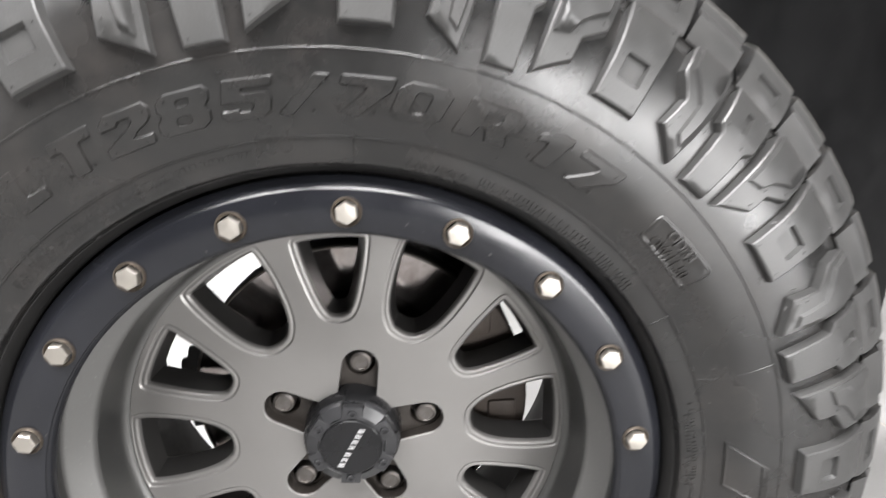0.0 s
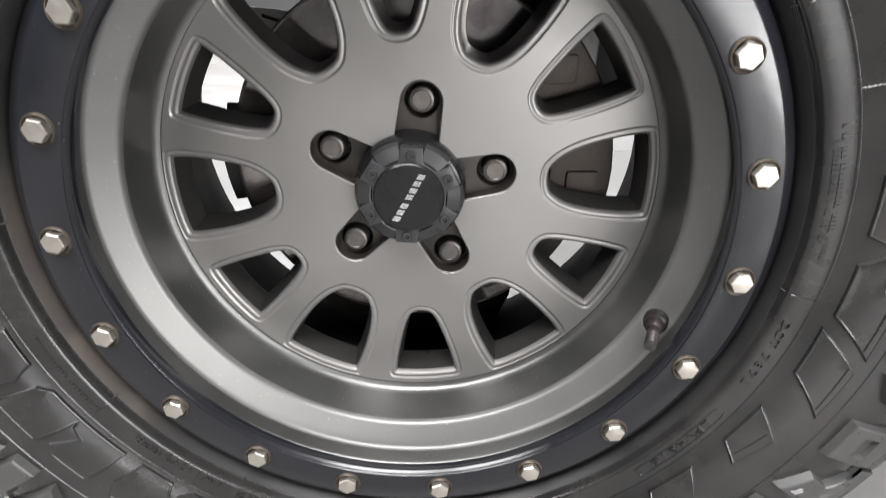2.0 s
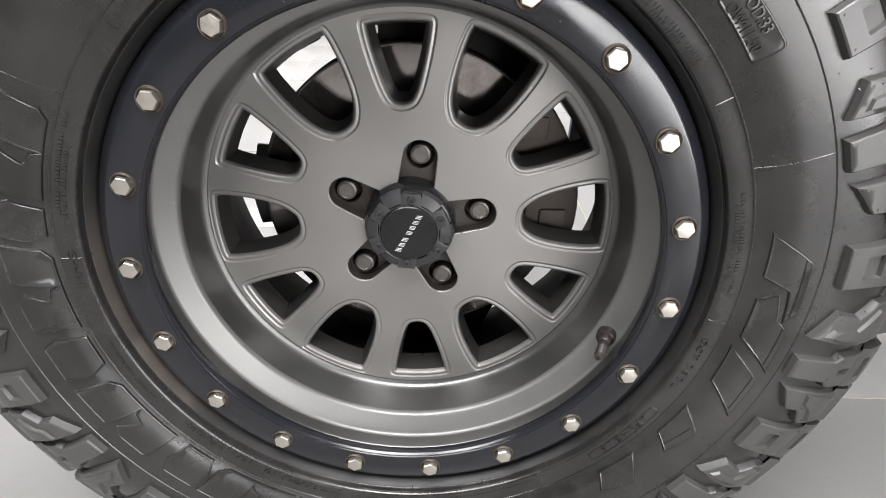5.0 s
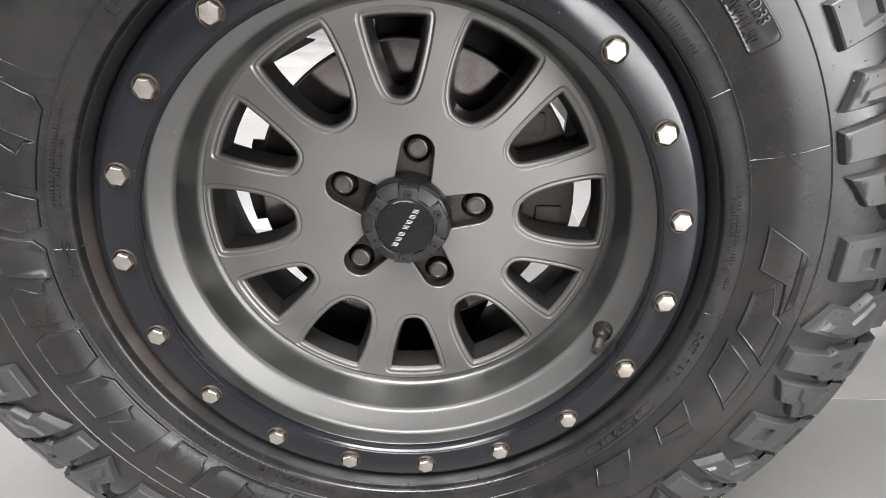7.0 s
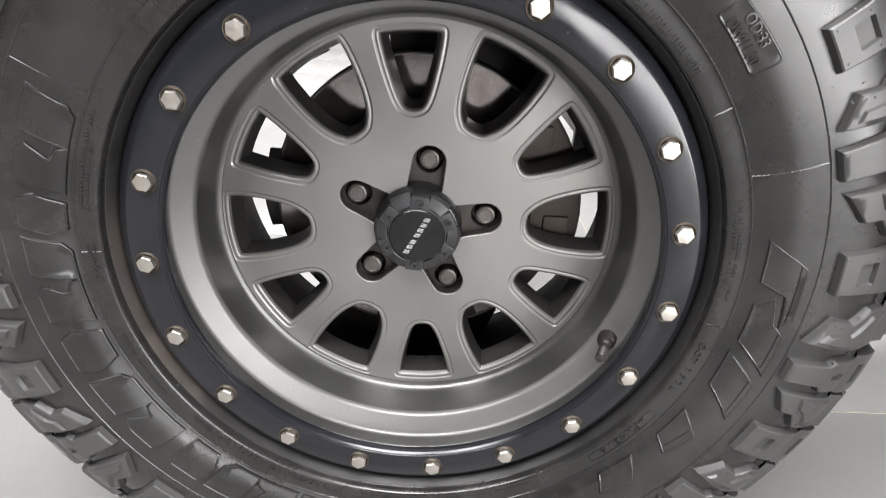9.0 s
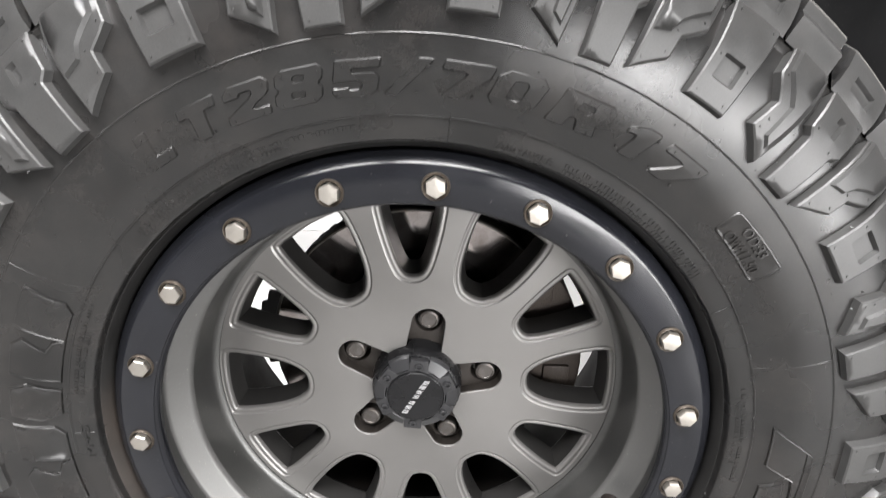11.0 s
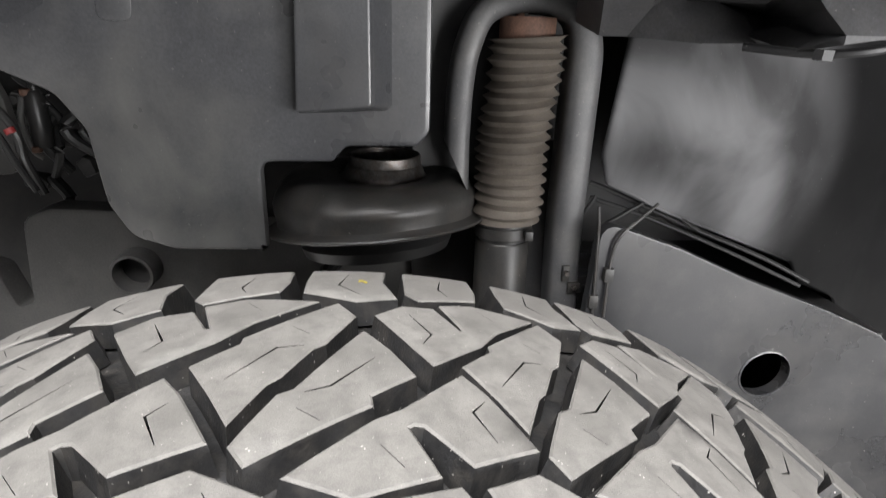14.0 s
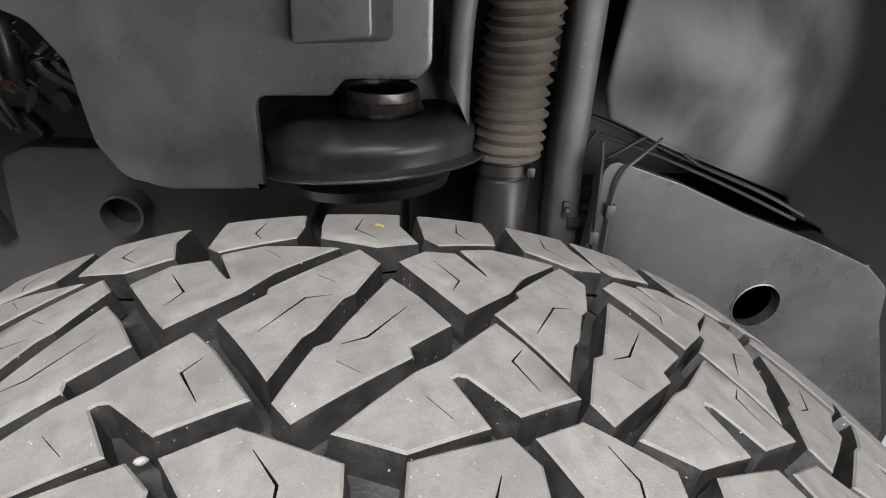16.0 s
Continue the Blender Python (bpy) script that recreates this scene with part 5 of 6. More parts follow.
def spring_seat():
    t = thing("spring_seat", (0.03, 0.47, 0.74), "black pressed spring cup with worn rim above the coil", "spring seat")
    cx, cy = 0.0245, 0.468

    def ringed(profile, seg=64, x=cx, lean=1.0, dent=0.0):
        bm = fresh()
        rows = []
        for r, z in profile:
            w = lean * min(1, max(0, (0.806 - z) / 0.03))
            row = []
            for k in range(seg):
                c, d = math.cos(2 * math.pi * k / seg), math.sin(2 * math.pi * k / seg)
                p = Vector((x + r * c, cy + r * d, z + w * r * (0.075 * c - 0.14 * d)))
                row.append(bm.verts.new(p + Vector((c, d, 0.6)) * dent * noise.noise(p * 38)))
            rows.append(row)
        for a, b in zip(rows, rows[1:]):
            for k in range(seg):
                bm.faces.new((a[k], a[(k + 1) % seg], b[(k + 1) % seg], b[k]))
        return bm

    part("cup", ringed([(0.034, 0.806), (0.044, 0.8075), (0.052, 0.809), (0.06, 0.8105), (0.068, 0.8105), (0.076, 0.8095), (0.083, 0.806), (0.0885, 0.801), (0.0925, 0.794), (0.0945, 0.786), (0.0942, 0.778), (0.0932, 0.7712), (0.0938, 0.767), (0.0985, 0.7645), (0.1035, 0.7632), (0.1048, 0.7615), (0.103, 0.76), (0.086, 0.765)], 96, dent=0.0022), CUP, t, "dusty black rounded steel cup")
    # A black floor puts the shade into the neck's hollow.
    part("neck", ringed([(0.0, 0.80), (0.029, 0.80), (0.031, 0.805)], 48, 0.0325), BLACK, t, "black floor standing in for the neck's shaded hollow")
    part("neck_ring", ringed([(0.03, 0.80), (0.031, 0.8265), (0.0322, 0.8275), (0.0332, 0.8268), (0.0336, 0.8195), (0.0332, 0.8182), (0.0352, 0.816), (0.0375, 0.81), (0.041, 0.8065), (0.045, 0.8045)], 48, 0.0325, dent=0.0008), NECK, t, "dull worn metal ring")
    part("isolator", ringed([(0.05, 0.766), (0.066, 0.754), (0.0725, 0.744), (0.069, 0.734), (0.045, 0.728)]), BLACK, t, "black rubber ring")
    bm = fresh()
    tube(bm, [(cx + 0.055 * math.cos(a * 0.35), cy + 0.055 * math.sin(a * 0.35), 0.735 - 0.0042 * a) for a in range(70)], 0.0075, 10)
    part("coil", bm, BLACK, t, "black coil spring")


spring_seat()


def shock():
    t = thing("shock_absorber", (0.147, 0.445, 0.55), "shock absorber in a dusty brown ribbed dust boot", "shock absorber")
    bm = fresh()
    rows = []
    seg, ribs, rng = 40, 17, random.Random(8)
    tips = [(rng.uniform(-0.0011, 0.0011), rng.uniform(-0.05, 0.05), rng.uniform(-0.0006, 0.0006)) for _ in range(ribs + 2)]
    for i in range(ribs * 6 + 1):
        f = i / (ribs * 6)
        k0, g = i // 6, (i % 6) / 6
        up, tilt, wide = (a + (b - a) * g for a, b in zip(tips[k0], tips[k0 + 1]))
        z = 0.933 - 0.162 * f + up
        r = 0.0312 + wide - 0.001 * f + (0.0034 - 0.0009 * f) * (1 - 2 * (1 - abs(2 * g - 1)) ** 0.8)
        x0 = 0.1545 - 0.0105 * f + 0.0014 * math.sin(9 * f)
        rows.append([bm.verts.new((x0 + r * math.cos(2 * math.pi * k / seg), 0.445 + r * math.sin(2 * math.pi * k / seg), z + (0.0012 + 0.002 * math.sin(5 * f) + 0.03 * tilt) * math.cos(2 * math.pi * k / seg))) for k in range(seg)])
    for a, b in zip(rows, rows[1:]):
        for k in range(seg):
            bm.faces.new((a[k], a[(k + 1) % seg], b[(k + 1) % seg], b[k]))
    part("dust_boot", bm, BOOT, t, "dusty brown ribbed rubber boot", 60)
    bm = fresh()
    tube(bm, [(0.1435, 0.445, 0.775), (0.1435, 0.445, 0.766), (0.1435, 0.445, 0.765), (0.143, 0.445, 0.60)], [0.0265, 0.0265, 0.0232, 0.0232], 28)
    part("body_tube", bm, BLACK, t, "black damper body")
    # clamp band with its screw under the boot, and the body's cap below it
    bm = fresh()
    tube(bm, [(0.1435, 0.445, 0.768), (0.1435, 0.445, 0.767), (0.1435, 0.445, 0.757), (0.1435, 0.445, 0.756)], [0.0262, 0.0274, 0.0274, 0.0262], 28)
    clamp = part("clamp_band", bm, CUP, t, "dusty black clamp band", 40)
    bm = fresh()
    box(bm, (0.159, 0.4165, 0.7575), (0.1665, 0.4255, 0.7665), 0.0012)
    part("clamp_screw", bm, CUP, clamp)
    bm = fresh()
    tube(bm, [(0.1435, 0.445, 0.752), (0.1435, 0.445, 0.75), (0.143, 0.445, 0.6)], [0.0242, 0.0255, 0.0255], 28)
    part("reservoir_tube", bm, CUP, t, "dusty black damper tube", 40)
    bm = fresh()
    tube(bm, [(0.154, 0.445, 0.93), (0.154, 0.445, 0.948)], 0.024, 20)
    part("bump_washer", bm, RUST, t, "rusty top washer")
    bm = fresh()
    tube(bm, [(0.147, 0.445, 0.945), (0.147, 0.445, 0.99), (0.147, 0.445, 0.991), (0.147, 0.445, 0.999), (0.147, 0.445, 1.0), (0.147, 0.445, 1.012)], [0.0035, 0.0035, 0.007, 0.007, 0.004, 0.004], 12)
    part("stud", bm, RUST, t, "rusty threaded stud")


shock()


def shock_hoop():
    t = thing("shock_mount", (0.16, 0.46, 0.69), "grey painted hoop bracket round the shock absorber", "bracket")
    pts = [Vector((0.0975, 0.44, 0.797))] + curved([(0.0967, 0.44, 0.846), (0.0985, 0.44, 0.892), (0.104, 0.44, 0.925), (0.118, 0.44, 0.952), (0.15, 0.44, 0.962), (0.182, 0.44, 0.9585), (0.198, 0.44, 0.947), (0.2045, 0.44, 0.925), (0.2045, 0.44, 0.895), (0.204, 0.44, 0.86), (0.2035, 0.44, 0.81), (0.203, 0.44, 0.76), (0.206, 0.44, 0.66)], 6)
    bm = fresh()
    # a flat channel bent into a hoop
    prev = None
    for i, p in enumerate(pts):
        d = (pts[min(i + 1, len(pts) - 1)] - pts[max(i - 1, 0)]).normalized()
        n = Vector((d.z, 0, -d.x)).normalized()
        w = 0.0105 + 0.0045 * min(1, max(0, (i / len(pts) - 0.35) / 0.3))
        sec = [(-w, 0.03), (-w, 0.009), (-w * 0.93, 0.005), (-w * 0.75, 0.002), (-w * 0.4, 0.0004), (0, 0), (w * 0.4, 0.0004), (w * 0.75, 0.002), (w * 0.93, 0.005), (w, 0.009), (w, 0.03)]
        # the free end is cut on the slant
        row = [bm.verts.new(p + (n if i else Vector((1, 0, 0))) * a + Vector((0, b - 0.012, 0.022 * (1 - a / w) if i == 0 else 0))) for a, b in sec]
        if prev:
            for j in range(len(row) - 1):
                bm.faces.new((prev[j], prev[j + 1], row[j + 1], row[j]))
        prev = row
    part("hoop", bm, HOOP, t, "grey bent channel", 60)
    bm = fresh()
    slab(bm, rounded([(0.17, 0.84), (0.17, 0.6), (0.196, 0.6), (0.196, 0.84)], 0.004, 2), lambda u, v, h: Vector((u, 0.474 + h, v)), 0.006, edge=0.001)
    part("flange", bm, HOOP, t, "grey flat flange")
    # clips and bolts at the foot
    for x, y, z, w, h in ((0.2035, 0.4275, 0.7215, 0.0035, 0.008), (0.2125, 0.4285, 0.7065, 0.006, 0.0055)):
        bm = fresh()
        box(bm, (x - w, y - 0.003, z - h), (x + w, y + 0.004, z + h), 0.001)
        clip = part("clip", bm, CUP, t, "small dark metal clip")
        bm = fresh()
        tube(bm, [(x, y - 0.001, z + 0.001), (x, y - 0.0058, z + 0.001), (x, y - 0.0064, z + 0.001)], [0.0028, 0.0028, 0.0022], 6)
        part("bolt", bm, NUT_STEEL, clip)
    bm = fresh()
    slab(bm, rounded([(0.06, 1.2), (0.06, 0.6), (0.225, 0.6), (0.225, 1.2)], 0.004, 2), lambda u, v, h: Vector((u, 0.492 + h, v)), 0.01)
    part("back_plate", bm, BLACK, t, "black back plate")


shock_hoop()


def hard_line(points, clip_at):
    """A thin line clipped to the panels at its foot."""
    t = thing("brake_line", points[-1], "thin dark metal brake line clipped beside the shock absorber", "brake line", group="brake lines by the arch")
    bm = fresh()
    tube(bm, curved([Vector(p) for p in points], 6), 0.0015, 8)
    part("pipe", bm, CUP, t)
    x, y, z = clip_at
    bm = fresh()
    box(bm, (x - 0.0042, y - 0.0022, z - 0.0065), (x + 0.0042, y + 0.0045, z + 0.0065), 0.001)
    part("clip", bm, CUP, t)


hard_line([(0.2185, 0.402, 0.795), (0.2205, 0.4, 0.775), (0.221, 0.399, 0.755), (0.2225, 0.398, 0.72), (0.2235, 0.398, 0.68)], (0.2225, 0.3985, 0.705))
hard_line([(0.273, 0.403, 0.797), (0.2555, 0.398, 0.784), (0.24, 0.3965, 0.77), (0.2345, 0.3965, 0.755), (0.2335, 0.3965, 0.725), (0.2335, 0.3965, 0.69)], (0.2335, 0.3965, 0.732))


def liner():
    t = thing("fender_liner", (0.4, 0.45, 0.72), "scuffed dark grey moulded wheel arch liner", "liner")
    out = rounded([(0.245, 0.94), (0.2305, 0.832), (0.2385, 0.8035), (0.30, 0.777), (0.40, 0.738), (0.455, 0.716), (0.475, 0.69), (0.548, 0.658), (0.572, 0.60), (0.585, 0.44), (0.60, 0.1), (1.0, 0.1), (1.0, 1.2), (0.26, 1.2)], [0.02, 0.02, 0.012, 0.05, 0.05, 0.01, 0.02, 0.03, 0.03, 0.02, 0.02, 0.01, 0.02, 0.01], 4)
    bm = fresh()

    def bulge(u, v, h):
        r = ((u - 0.33) / 0.14) ** 2 + ((v - 0.86) / 0.1) ** 2
        curve = -1.5 * max(0, min(u, 0.6) - 0.38) ** 2 - 0.35 * max(0, u - 0.6)
        return Vector((u, 0.452 + h - 0.022 * math.exp(-r) - curve, v))

    slab(bm, out, bulge, 0.004, (), 0.018, 0.004)
    part("shell", bm, LINER, t, "scuffed dark grey plastic shell", 50)
    bm = fresh()
    tube(bm, curved([bulge(u, v, 0.002) for u, v in ((0.2405, 0.806), (0.27, 0.793), (0.30, 0.7785), (0.35, 0.7595), (0.40, 0.7405), (0.452, 0.7195))], 4), 0.0017, 8)
    part("rolled_edge", bm, LINER, t, "rolled lower edge")


liner()


def frame_panel():
    t = thing("frame_side_plate", (0.4, 0.41, 0.5), "smooth grey frame side plate with a round hole", "plate")
    hole = [Vector((0.4105 + 0.0255 * math.cos(radians(a)), 0.6205 + 0.0245 * math.sin(radians(a)))) for a in range(0, 360, 12)]
    out = rounded([(0.2235, 0.782), (0.30, 0.755), (0.37, 0.724), (0.46, 0.69), (0.52, 0.664), (0.547, 0.64), (0.553, 0.60), (0.60, 0.46), (0.60, 0.38), (0.20, 0.38), (0.21, 0.6)], [0.016, 0.05, 0.05, 0.05, 0.03, 0.025, 0.03, 0.02, 0.02, 0.01, 0.01], 4)
    bm = fresh()
    slab(bm, out, lambda u, v, h: Vector((u, 0.40 + h - 1.6 * max(0, u - 0.475) ** 2, v)), 0.012, [hole], 0.012, 0.0007)
    part("plate", bm, FRAME, t, "", 40)
    # paler rim round the hole
    bm = fresh()
    rows = []
    for r, y in ((0.0255, 0.406), (0.0258, 0.3988), (0.0272, 0.3992), (0.0278, 0.4004)):
        rows.append([bm.verts.new((0.4105 + r * math.cos(radians(12 * k)), y, 0.6205 + (r - 0.001) * math.sin(radians(12 * k)))) for k in range(30)])
    for p, q in zip(rows, rows[1:]):
        for k in range(30):
            bm.faces.new((p[k], p[(k + 1) % 30], q[(k + 1) % 30], q[k]))
    part("hole_rim", bm, PANEL, t, "paler rim of the hole")


frame_panel()


def top_bracket():
    t = thing("body_mount_bracket", (0.3, 0.35, 0.93), "folded black steel body mount bracket", "bracket")
    corner = {"f": (0.222, 0.352, 0.973), "h": (0.240, 0.341, 0.959), "i": (0.262, 0.341, 0.959), "j": (0.279, 0.334, 0.950), "k": (0.282, 0.327, 0.942), "l": (0.283, 0.320, 0.933), "m": (0.244, 0.319, 0.932), "g": (0.221, 0.340, 0.958), "q": (0.262, 0.250, 0.966), "r": (0.275, 0.306, 0.957), "p": (0.228, 0.285, 0.990), "a": (0.188, 0.363, 0.935), "b": (0.209, 0.363, 0.935), "c": (0.215, 0.338, 0.955), "d": (0.173, 0.314, 0.976), "e": (0.206, 0.312, 0.977), "n": (0.180, 0.352, 1.013), "o": (0.216, 0.353, 1.014), "s": (0.265, 0.260, 0.979), "t": (0.262, 0.277, 0.996), "y": (0.298, 0.267, 0.973), "z": (0.341, 0.256, 0.955), "A": (0.353, 0.246, 0.939), "x": (0.288, 0.246, 0.939), "w": (0.279, 0.254, 0.952), "u": (0.305, 0.330, 0.941), "v": (0.301, 0.310, 0.950), "O": (0.311, 0.360, 0.952), "B": (0.278, 0.275, 0.929), "C": (0.291, 0.250, 0.934), "D": (0.308, 0.245, 0.937), "E": (0.375, 0.262, 0.945), "F": (0.295, 0.235, 0.987), "G": (0.386, 0.235, 0.953), "H": (0.416, 0.260, 0.931), "I": (0.273, 0.262, 0.999)}
    bm = fresh()
    at = {k: bm.verts.new(p) for k, p in corner.items()}
    # folded facets: the side cheek, the bent web with its hollow, and the flange
    for loop in ("abced", "bcgm", "cefg", "fhijklmg", "deon", "eopf", "fpqrih", "pts", "psq", "riO", "ijO", "jkO", "kuO", "uvO", "vqO", "qrO", "qsyw", "qwv", "vwxu", "klBu", "uBCx", "yzAx", "xwy", "sIFy", "tIs", "yFEz", "FGHE", "zEA", "xCDA"):
        bm.faces.new([at[k] for k in loop])
    rim_edges = [e for e in bm.edges if len(e.link_faces) == 1]
    made = bmesh.ops.extrude_edge_only(bm, edges=rim_edges)["geom"]
    for w in made:
        if isinstance(w, bmesh.types.BMVert):
            w.co += Vector((0.0, 0.06, 0.01))
    part("folded_sheet", bm, BRACKET, t, "folded black sheet", 6)
    # flat lip along the lower edge, with a bolt under it
    bm = fresh()
    tube(bm, curved([(0.262, 0.30, 0.931), (0.285, 0.27, 0.9285), (0.305, 0.255, 0.930), (0.325, 0.25, 0.934)], 4), 0.0028, 8)
    part("lip", bm, FRAME, t, "worn lower lip")
    bm = fresh()
    tube(bm, [(0.285, 0.256, 0.931), (0.2845, 0.256, 0.925)], 0.0058, 6)
    part("bolt", bm, FRAME, t)


top_bracket()


def brake_lines():
    for pts, r in (
        ([(0.233, 0.47, 0.80), (0.26, 0.465, 0.79), (0.32, 0.45, 0.765), (0.40, 0.43, 0.735), (0.448, 0.42, 0.712)], 0.0022),
        ([(0.233, 0.465, 0.786), (0.28, 0.455, 0.772), (0.36, 0.44, 0.742), (0.44, 0.42, 0.708)], 0.002),
        ([(0.29, 0.45, 0.79), (0.262, 0.455, 0.77), (0.243, 0.455, 0.755), (0.236, 0.45, 0.72), (0.236, 0.45, 0.62)], 0.002),
        ([(0.235, 0.455, 0.79), (0.222, 0.455, 0.765), (0.224, 0.455, 0.735), (0.22, 0.455, 0.66)], 0.002),
        ([(0.31, 0.45, 0.79), (0.318, 0.445, 0.772), (0.335, 0.44, 0.76)], 0.002),
    ):
        bm = fresh()
        tube(bm, curved(pts, 6), r, 8)
        tagged(part("brake_line", bm, WIRE), "thin black brake line clipped along the frame", "brake line", "lines along the frame")
    for z in (0.735, 0.715, 0.698):
        bm = fresh()
        box(bm, (0.212, 0.44, z - 0.003), (0.232, 0.45, z + 0.002), 0.001)
        tagged(part("line_clip", bm, FRAME), "small black clip holding the brake lines", "clip", "clips on the frame")
    # unseen black box added to keep the gap and the plate's hole dark
    bm = fresh()
    box(bm, (0.226, 0.7, 0.385), (1.2, 0.71, 1.24))
    box(bm, (0.23, 0.414, 0.65), (0.54, 0.7, 0.656))
    box(bm, (0.23, 0.414, 0.385), (0.54, 0.7, 0.39))
    box(bm, (0.228, 0.46, 0.39), (0.23, 0.7, 0.68))
    box(bm, (0.535, 0.414, 0.39), (0.54, 0.7, 0.65))
    tagged(part("gap_closing_panel", bm, BLACK), "black box added to keep the liner gap and plate hole dark", "panel", kind="structure")


brake_lines()


def left_side():
    # frame rail with its round tube end
    t = thing("frame_rail", (-0.3, 0.5, 0.6), "dusty grey frame rail with a round tube end", "frame rail")
    bm = fresh()
    slab(bm, rounded([(-0.62, 0.60), (-0.62, 0.71), (-0.385, 0.712), (-0.352, 0.70), (-0.34, 0.66), (-0.325, 0.665), (-0.318, 0.755), (-0.29, 0.765), (-0.05, 0.755), (0.10, 0.74), (0.10, 0.60)], [0.01, 0.01, 0.006, 0.01, 0.004, 0.004, 0.02, 0.02, 0.02, 0.01, 0.01], 3), lambda u, v, h: Vector((u, 0.5 + h, v)), 0.03, (), 0.04, 0.003)
    part("rail_plate", bm, RAIL, t)
    bm = fresh()
    rows = []
    for r, y in ((0.017, 0.51), (0.0172, 0.476), (0.0178, 0.4745), (0.0205, 0.4745), (0.021, 0.476), (0.021, 0.51)):
        rows.append([bm.verts.new((-0.214 + r * math.cos(radians(12 * k)), y, 0.704 + r * math.sin(radians(12 * k)))) for k in range(30)])
    for a, b in zip(rows, rows[1:]):
        for k in range(30):
            bm.faces.new((a[k], a[(k + 1) % 30], b[(k + 1) % 30], b[k]))
    part("tube_end", bm, RAIL, t, "grey tube end", 30)
    # Black disc in place of the bore's shade.
    bm = fresh()
    tube(bm, [(-0.214, 0.497, 0.704), (-0.214, 0.4985, 0.704)], 0.017, 24)
    part("tube_bore", bm, BLACK, t, "black disc standing in for the shaded bore")
    # small bracket with slots further left
    t = thing("steering_bracket", (-0.45, 0.48, 0.6), "grey steel bracket with bolt slots", "bracket")
    holes = [[Vector((-0.462 + 0.006 * math.cos(radians(a)), 0.676 + 0.006 * math.sin(radians(a)))) for a in range(0, 360, 24)], rounded([(-0.425, 0.64), (-0.41, 0.64), (-0.41, 0.69), (-0.425, 0.69)], 0.005, 3)]
    wall_plate("bracket_plate", rounded([(-0.56, 0.56), (-0.56, 0.72), (-0.52, 0.716), (-0.40, 0.708), (-0.375, 0.69), (-0.365, 0.56)], 0.008, 3), 0.485, 0.01, RAIL, t, "", holes, edge=0.002, grid=0.03)
    # bushing on top
    t = thing("link_bushing", (-0.385, 0.5, 0.71), "dark rubber link bushing with steel washers", "bushing")
    for r, z0, z1, m, nm in ((0.026, 0.712, 0.722, FRAME, "washer"), (0.02, 0.722, 0.75, BLACK, "rubber"), (0.03, 0.75, 0.757, FRAME, "washer"), (0.022, 0.757, 0.785, BLACK, "rubber"), (0.032, 0.785, 0.795, FRAME, "washer")):
        bm = fresh()
        tube(bm, [(-0.385, 0.48, z0), (-0.385, 0.48, z0 + 0.2 * (z1 - z0)), (-0.385, 0.48, z0 + 0.8 * (z1 - z0)), (-0.385, 0.48, z1)], [r * 0.93, r, r, r * 0.93], 24)
        part(nm, bm, m, t)
    # diagonal link with a red tape
    t = thing("stabiliser_link", (-0.27, 0.48, 0.79), "thin grey link rod with red tape", "link rod")
    bm = fresh()
    tube(bm, curved([(-0.352, 0.5, 0.915), (-0.341, 0.5, 0.892), (-0.321, 0.5, 0.864), (-0.306, 0.5, 0.84), (-0.303, 0.5, 0.813), (-0.291, 0.5, 0.779)], 5), 0.0042, 10)
    part("rod", bm, BLACK, t)
    bm = fresh()
    tube(bm, curved([(-0.358, 0.495, 0.905), (-0.335, 0.495, 0.87), (-0.3185, 0.495, 0.837), (-0.308, 0.495, 0.81), (-0.2945, 0.495, 0.783)], 5), 0.0032, 8)
    part("hose", bm, WIRE, t)
    bm = fresh()
    tube(bm, [(-0.3425, 0.492, 0.8945), (-0.3405, 0.492, 0.8905)], 0.0046, 12)
    part("tape_band", bm, RED, t, "red tape band")
    bm = fresh()
    tube(bm, [(-0.306, 0.492, 0.8425), (-0.304, 0.492, 0.838)], 0.0046, 12)
    part("tape_band", bm, RED, t, "red tape band")
    # dim engine parts behind
    t = thing("engine_part", (-0.3, 0.6, 0.7), "dark cluttered engine parts in shade", "engine part")
    rng = random.Random(3)
    for k in range(34):
        bm = fresh()
        x, z = rng.uniform(-0.36, -0.2), rng.uniform(0.765, 0.9)
        if k % 3 == 0:
            tube(bm, curved([(x, 0.6, z), (x + rng.uniform(-0.03, 0.03), 0.585, z - 0.025), (x + rng.uniform(-0.04, 0.04), 0.6, z - 0.06)], 5), rng.uniform(0.003, 0.007), 10)
            part("hose", bm, WIRE, t)
        elif k % 3 == 1:
            w, h = rng.uniform(0.006, 0.014), rng.uniform(0.006, 0.013)
            turn = rng.uniform(-0.6, 0.6)
            slab(bm, rounded([(-w, -h), (w * 0.7, -h), (w, h * 0.4), (w * 0.3, h), (-w, h * 0.7)], 0.003, 3), lambda u, v, d: Vector((x + u * math.cos(turn) - v * math.sin(turn), 0.592 + d, z + u * math.sin(turn) + v * math.cos(turn))), 0.02, edge=0.0025)
            part("housing", bm, BLACK, t)
        else:
            r = rng.uniform(0.003, 0.006)
            tube(bm, [(x, 0.62, z), (x, 0.592, z), (x, 0.589, z), (x, 0.589, z), (x, 0.584, z)], [r * 1.5, r * 1.5, r * 1.4, r, r * 0.85], 6)
            part("bolt", bm, RAIL if k % 2 else BLACK, t)
    bm = fresh()
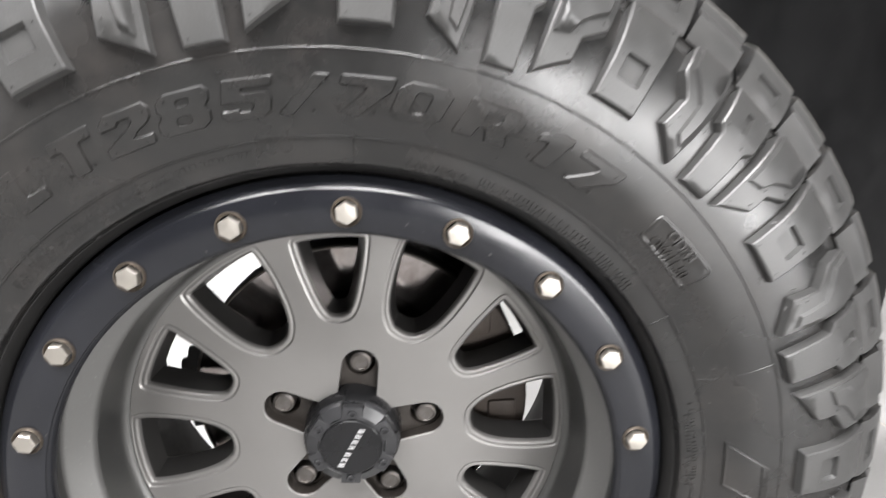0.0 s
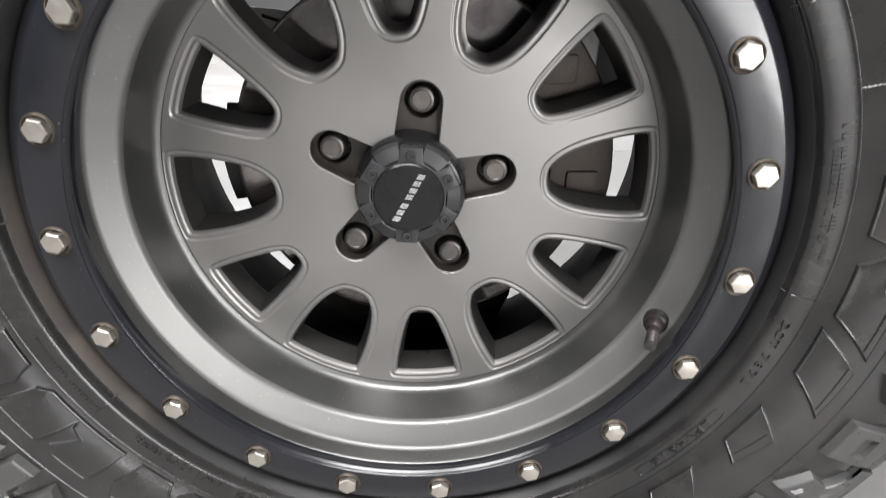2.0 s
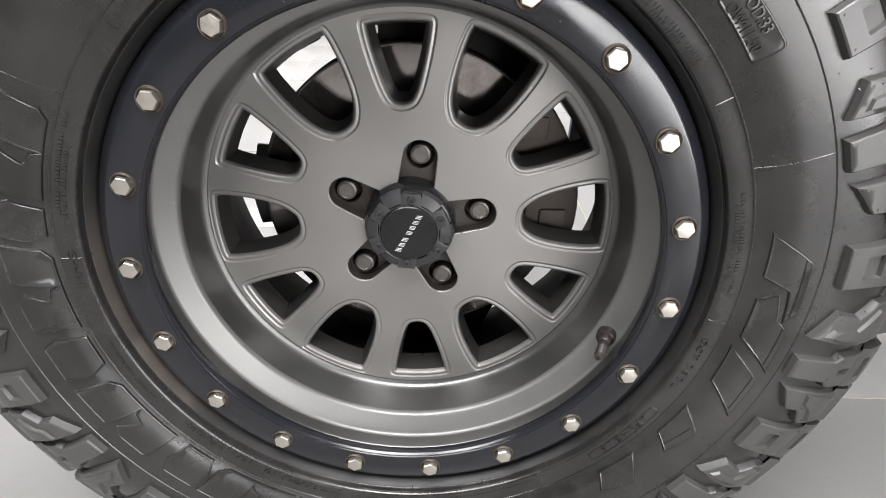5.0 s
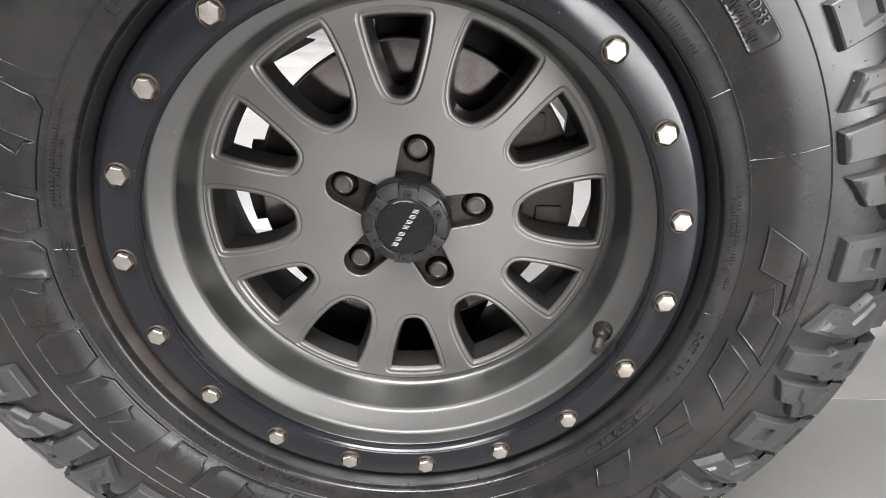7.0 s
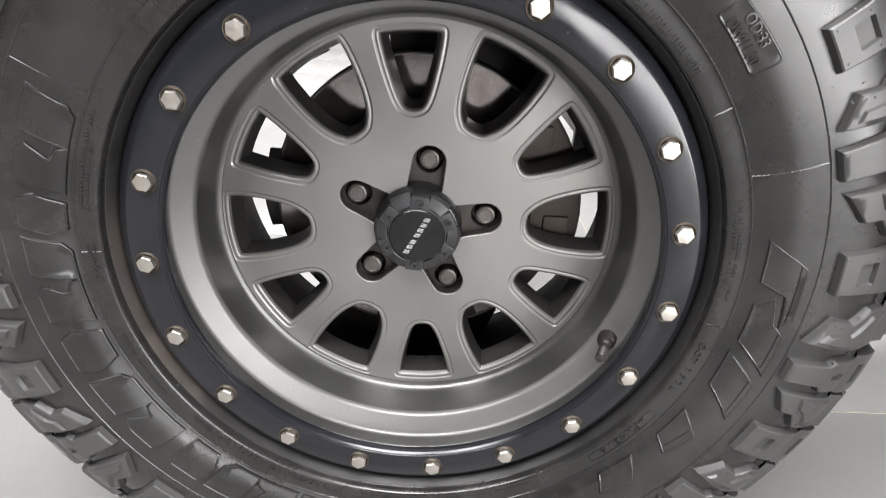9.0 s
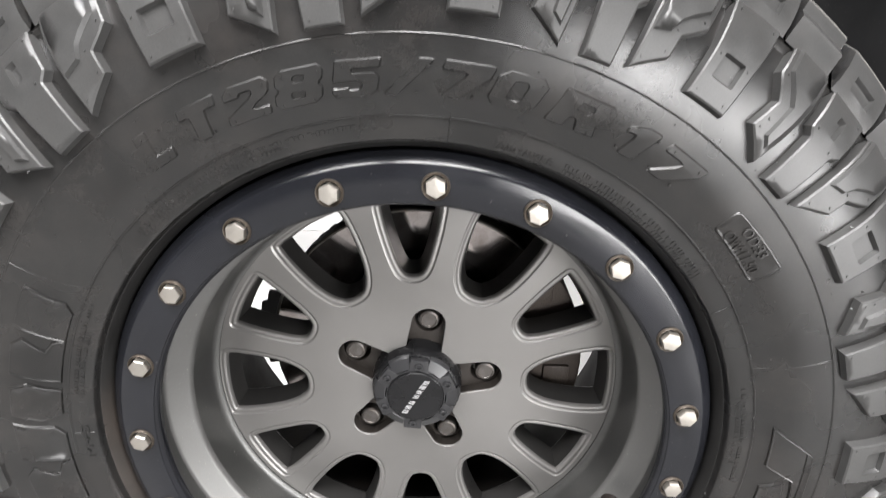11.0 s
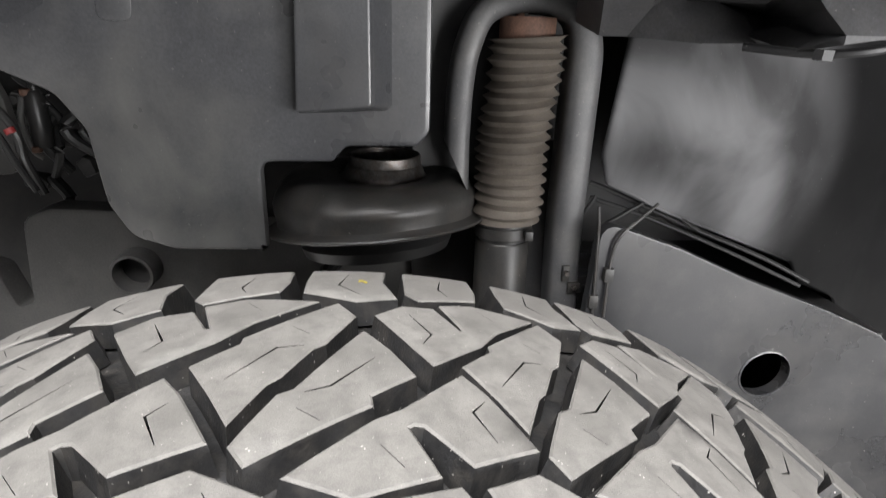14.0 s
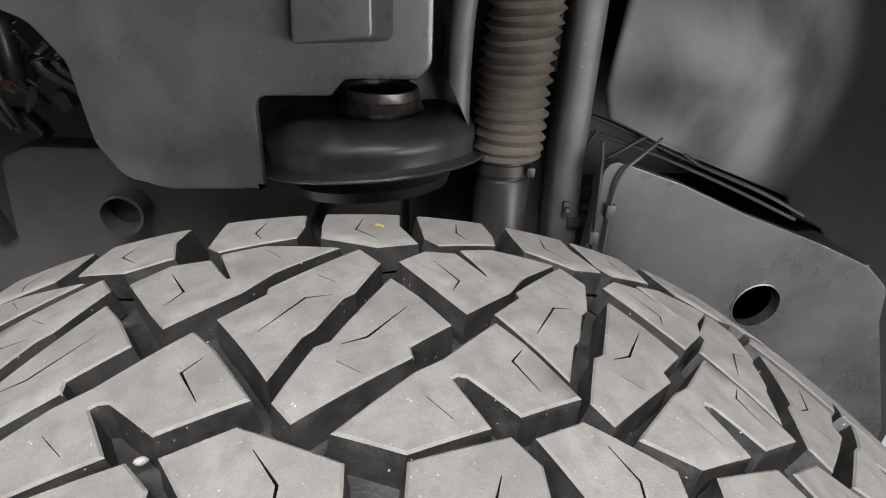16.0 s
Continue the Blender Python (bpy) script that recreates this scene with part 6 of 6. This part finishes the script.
    slab(bm, rounded([(-0.62, 0.772), (-0.419, 0.778), (-0.352, 0.784), (-0.338, 0.80), (-0.345, 0.86), (-0.36, 0.905), (-0.36, 1.0), (-0.62, 1.0)], 0.008, 3), lambda u, v, h: Vector((u, 0.56 + h, v)), 0.01, (), 0.03, 0.002)
    part("cover", bm, RAIL, t, "grey cover")
    bm = fresh()
    tube(bm, [(-0.329, 0.585, 0.867), (-0.329, 0.585, 0.862), (-0.3285, 0.585, 0.812), (-0.3285, 0.585, 0.808)], [0.008, 0.0105, 0.0105, 0.009], 18)
    can = part("canister", bm, BLACK, t, "small black canister")
    for z in (0.865, 0.8065):
        bm = fresh()
        tube(bm, [(-0.334, 0.579, z + 0.0035), (-0.334, 0.579, z + 0.0025), (-0.334, 0.579, z - 0.0025), (-0.334, 0.579, z - 0.0035)], [0.004, 0.0052, 0.0052, 0.004], 14)
        part("rusty_collar", bm, RUST, can, "rusty steel collar")
    bm = fresh()
    tube(bm, curved([(-0.338, 0.578, 0.86), (-0.341, 0.575, 0.835), (-0.337, 0.578, 0.806), (-0.329, 0.58, 0.797)], 5), 0.0032, 10)
    part("hose", bm, RAIL, can, "grey hose")
    # Black sheet added so the gaps behind the engine stay dark.
    bm = fresh()
    box(bm, (-0.66, 0.7, 0.535), (0.222, 0.72, 1.238))
    tagged(part("bulkhead", bm, BLACK), "black sheet added to darken the gaps behind the engine", "panel", kind="structure")


left_side()


def arch_roof():
    # Unseen slabs in place of the fender; the front edge sets the tread's shade.
    bm = fresh()
    box(bm, (-0.8, 0.09, 1.12), (1.2, 0.34, 1.14))
    box(bm, (-0.8, 0.34, 1.24), (1.2, 0.82, 1.26))
    box(bm, (-0.8, 0.34, 1.12), (1.2, 0.36, 1.24))
    tagged(part("arch_roof", bm, BLACK), "unseen black roof over the arch, added to cut the lamp light", "panel", kind="structure")
    # Unseen strip added to shade the ground, kept narrow for the rear lamps.
    bm = fresh()
    box(bm, (-0.7, 0.74, 0.57), (2.2, 0.82, 0.6))
    tagged(part("underbody", bm, BLACK), "unseen black strip of vehicle floor, added to shade the ground", "panel", kind="structure")


arch_roof()


# ---- grit in the tread ----
def pebbles():
    rng = random.Random(21)
    for u, y, size, deep in ((3.08, 75.5, 0.0026, 0.0085), (3.68, 78.9, 0.0019, 0.009), (4.06, 80.1, 0.0015, 0.009), (4.6, 83.5, 0.0013, 0.009), (-11.28, 78.1, 0.0014, 0.0095), (-6.94, 61.3, 0.0017, 0.008)):
        bm = fresh()
        bmesh.ops.create_icosphere(bm, subdivisions=2, radius=size)
        c = tread_place(radians(u) * RM, y / 1000, deep)
        for w in bm.verts:
            w.co = c + Vector((w.co.x * 1.2, w.co.y, w.co.z * 0.7)) * (1 + 0.25 * noise.noise(w.co * 400 + Vector((u, y, 0))))
        tagged(part("pebble", bm, STONE), "tiny pale stone stuck in the tread groove", "pebble", "stones in the tread")


STONE = mat("pale_stone", (0.2, 0.19, 0.17), 0.7, vary=0.2, fine=900, coarse=200)
pebbles()


# ---- a dab of yellow paint left on a shoulder block ----
def paint_dab():
    bm = fresh()
    rng = random.Random(5)
    for k in range(5):
        u, y = 2.85 + 0.12 * k + rng.uniform(-0.05, 0.05), 0.196 + rng.uniform(-0.002, 0.002)
        w, h = rng.uniform(0.0006, 0.001), rng.uniform(0.0006, 0.0016)
        q = [bm.verts.new(tread_place(radians(u) * RM + a * w, y + b * h, -0.0003)) for a, b in ((-1, -1), (1, -0.7), (0.8, 1), (-0.7, 0.8))]
        p = [bm.verts.new(tread_place(radians(u) * RM + a * w, y + b * h, 0.0003)) for a, b in ((-1, -1), (1, -0.7), (0.8, 1), (-0.7, 0.8))]
        bm.faces.new(q)
        for j in range(4):
            bm.faces.new((q[j], q[(j + 1) % 4], p[(j + 1) % 4], p[j]))
    part("paint_dab", bm, YELLOW, TYRE, "small dab of yellow paint")


YELLOW = mat("old_yellow_paint", (0.3, 0.24, 0.03), 0.6, vary=0.2)
paint_dab()
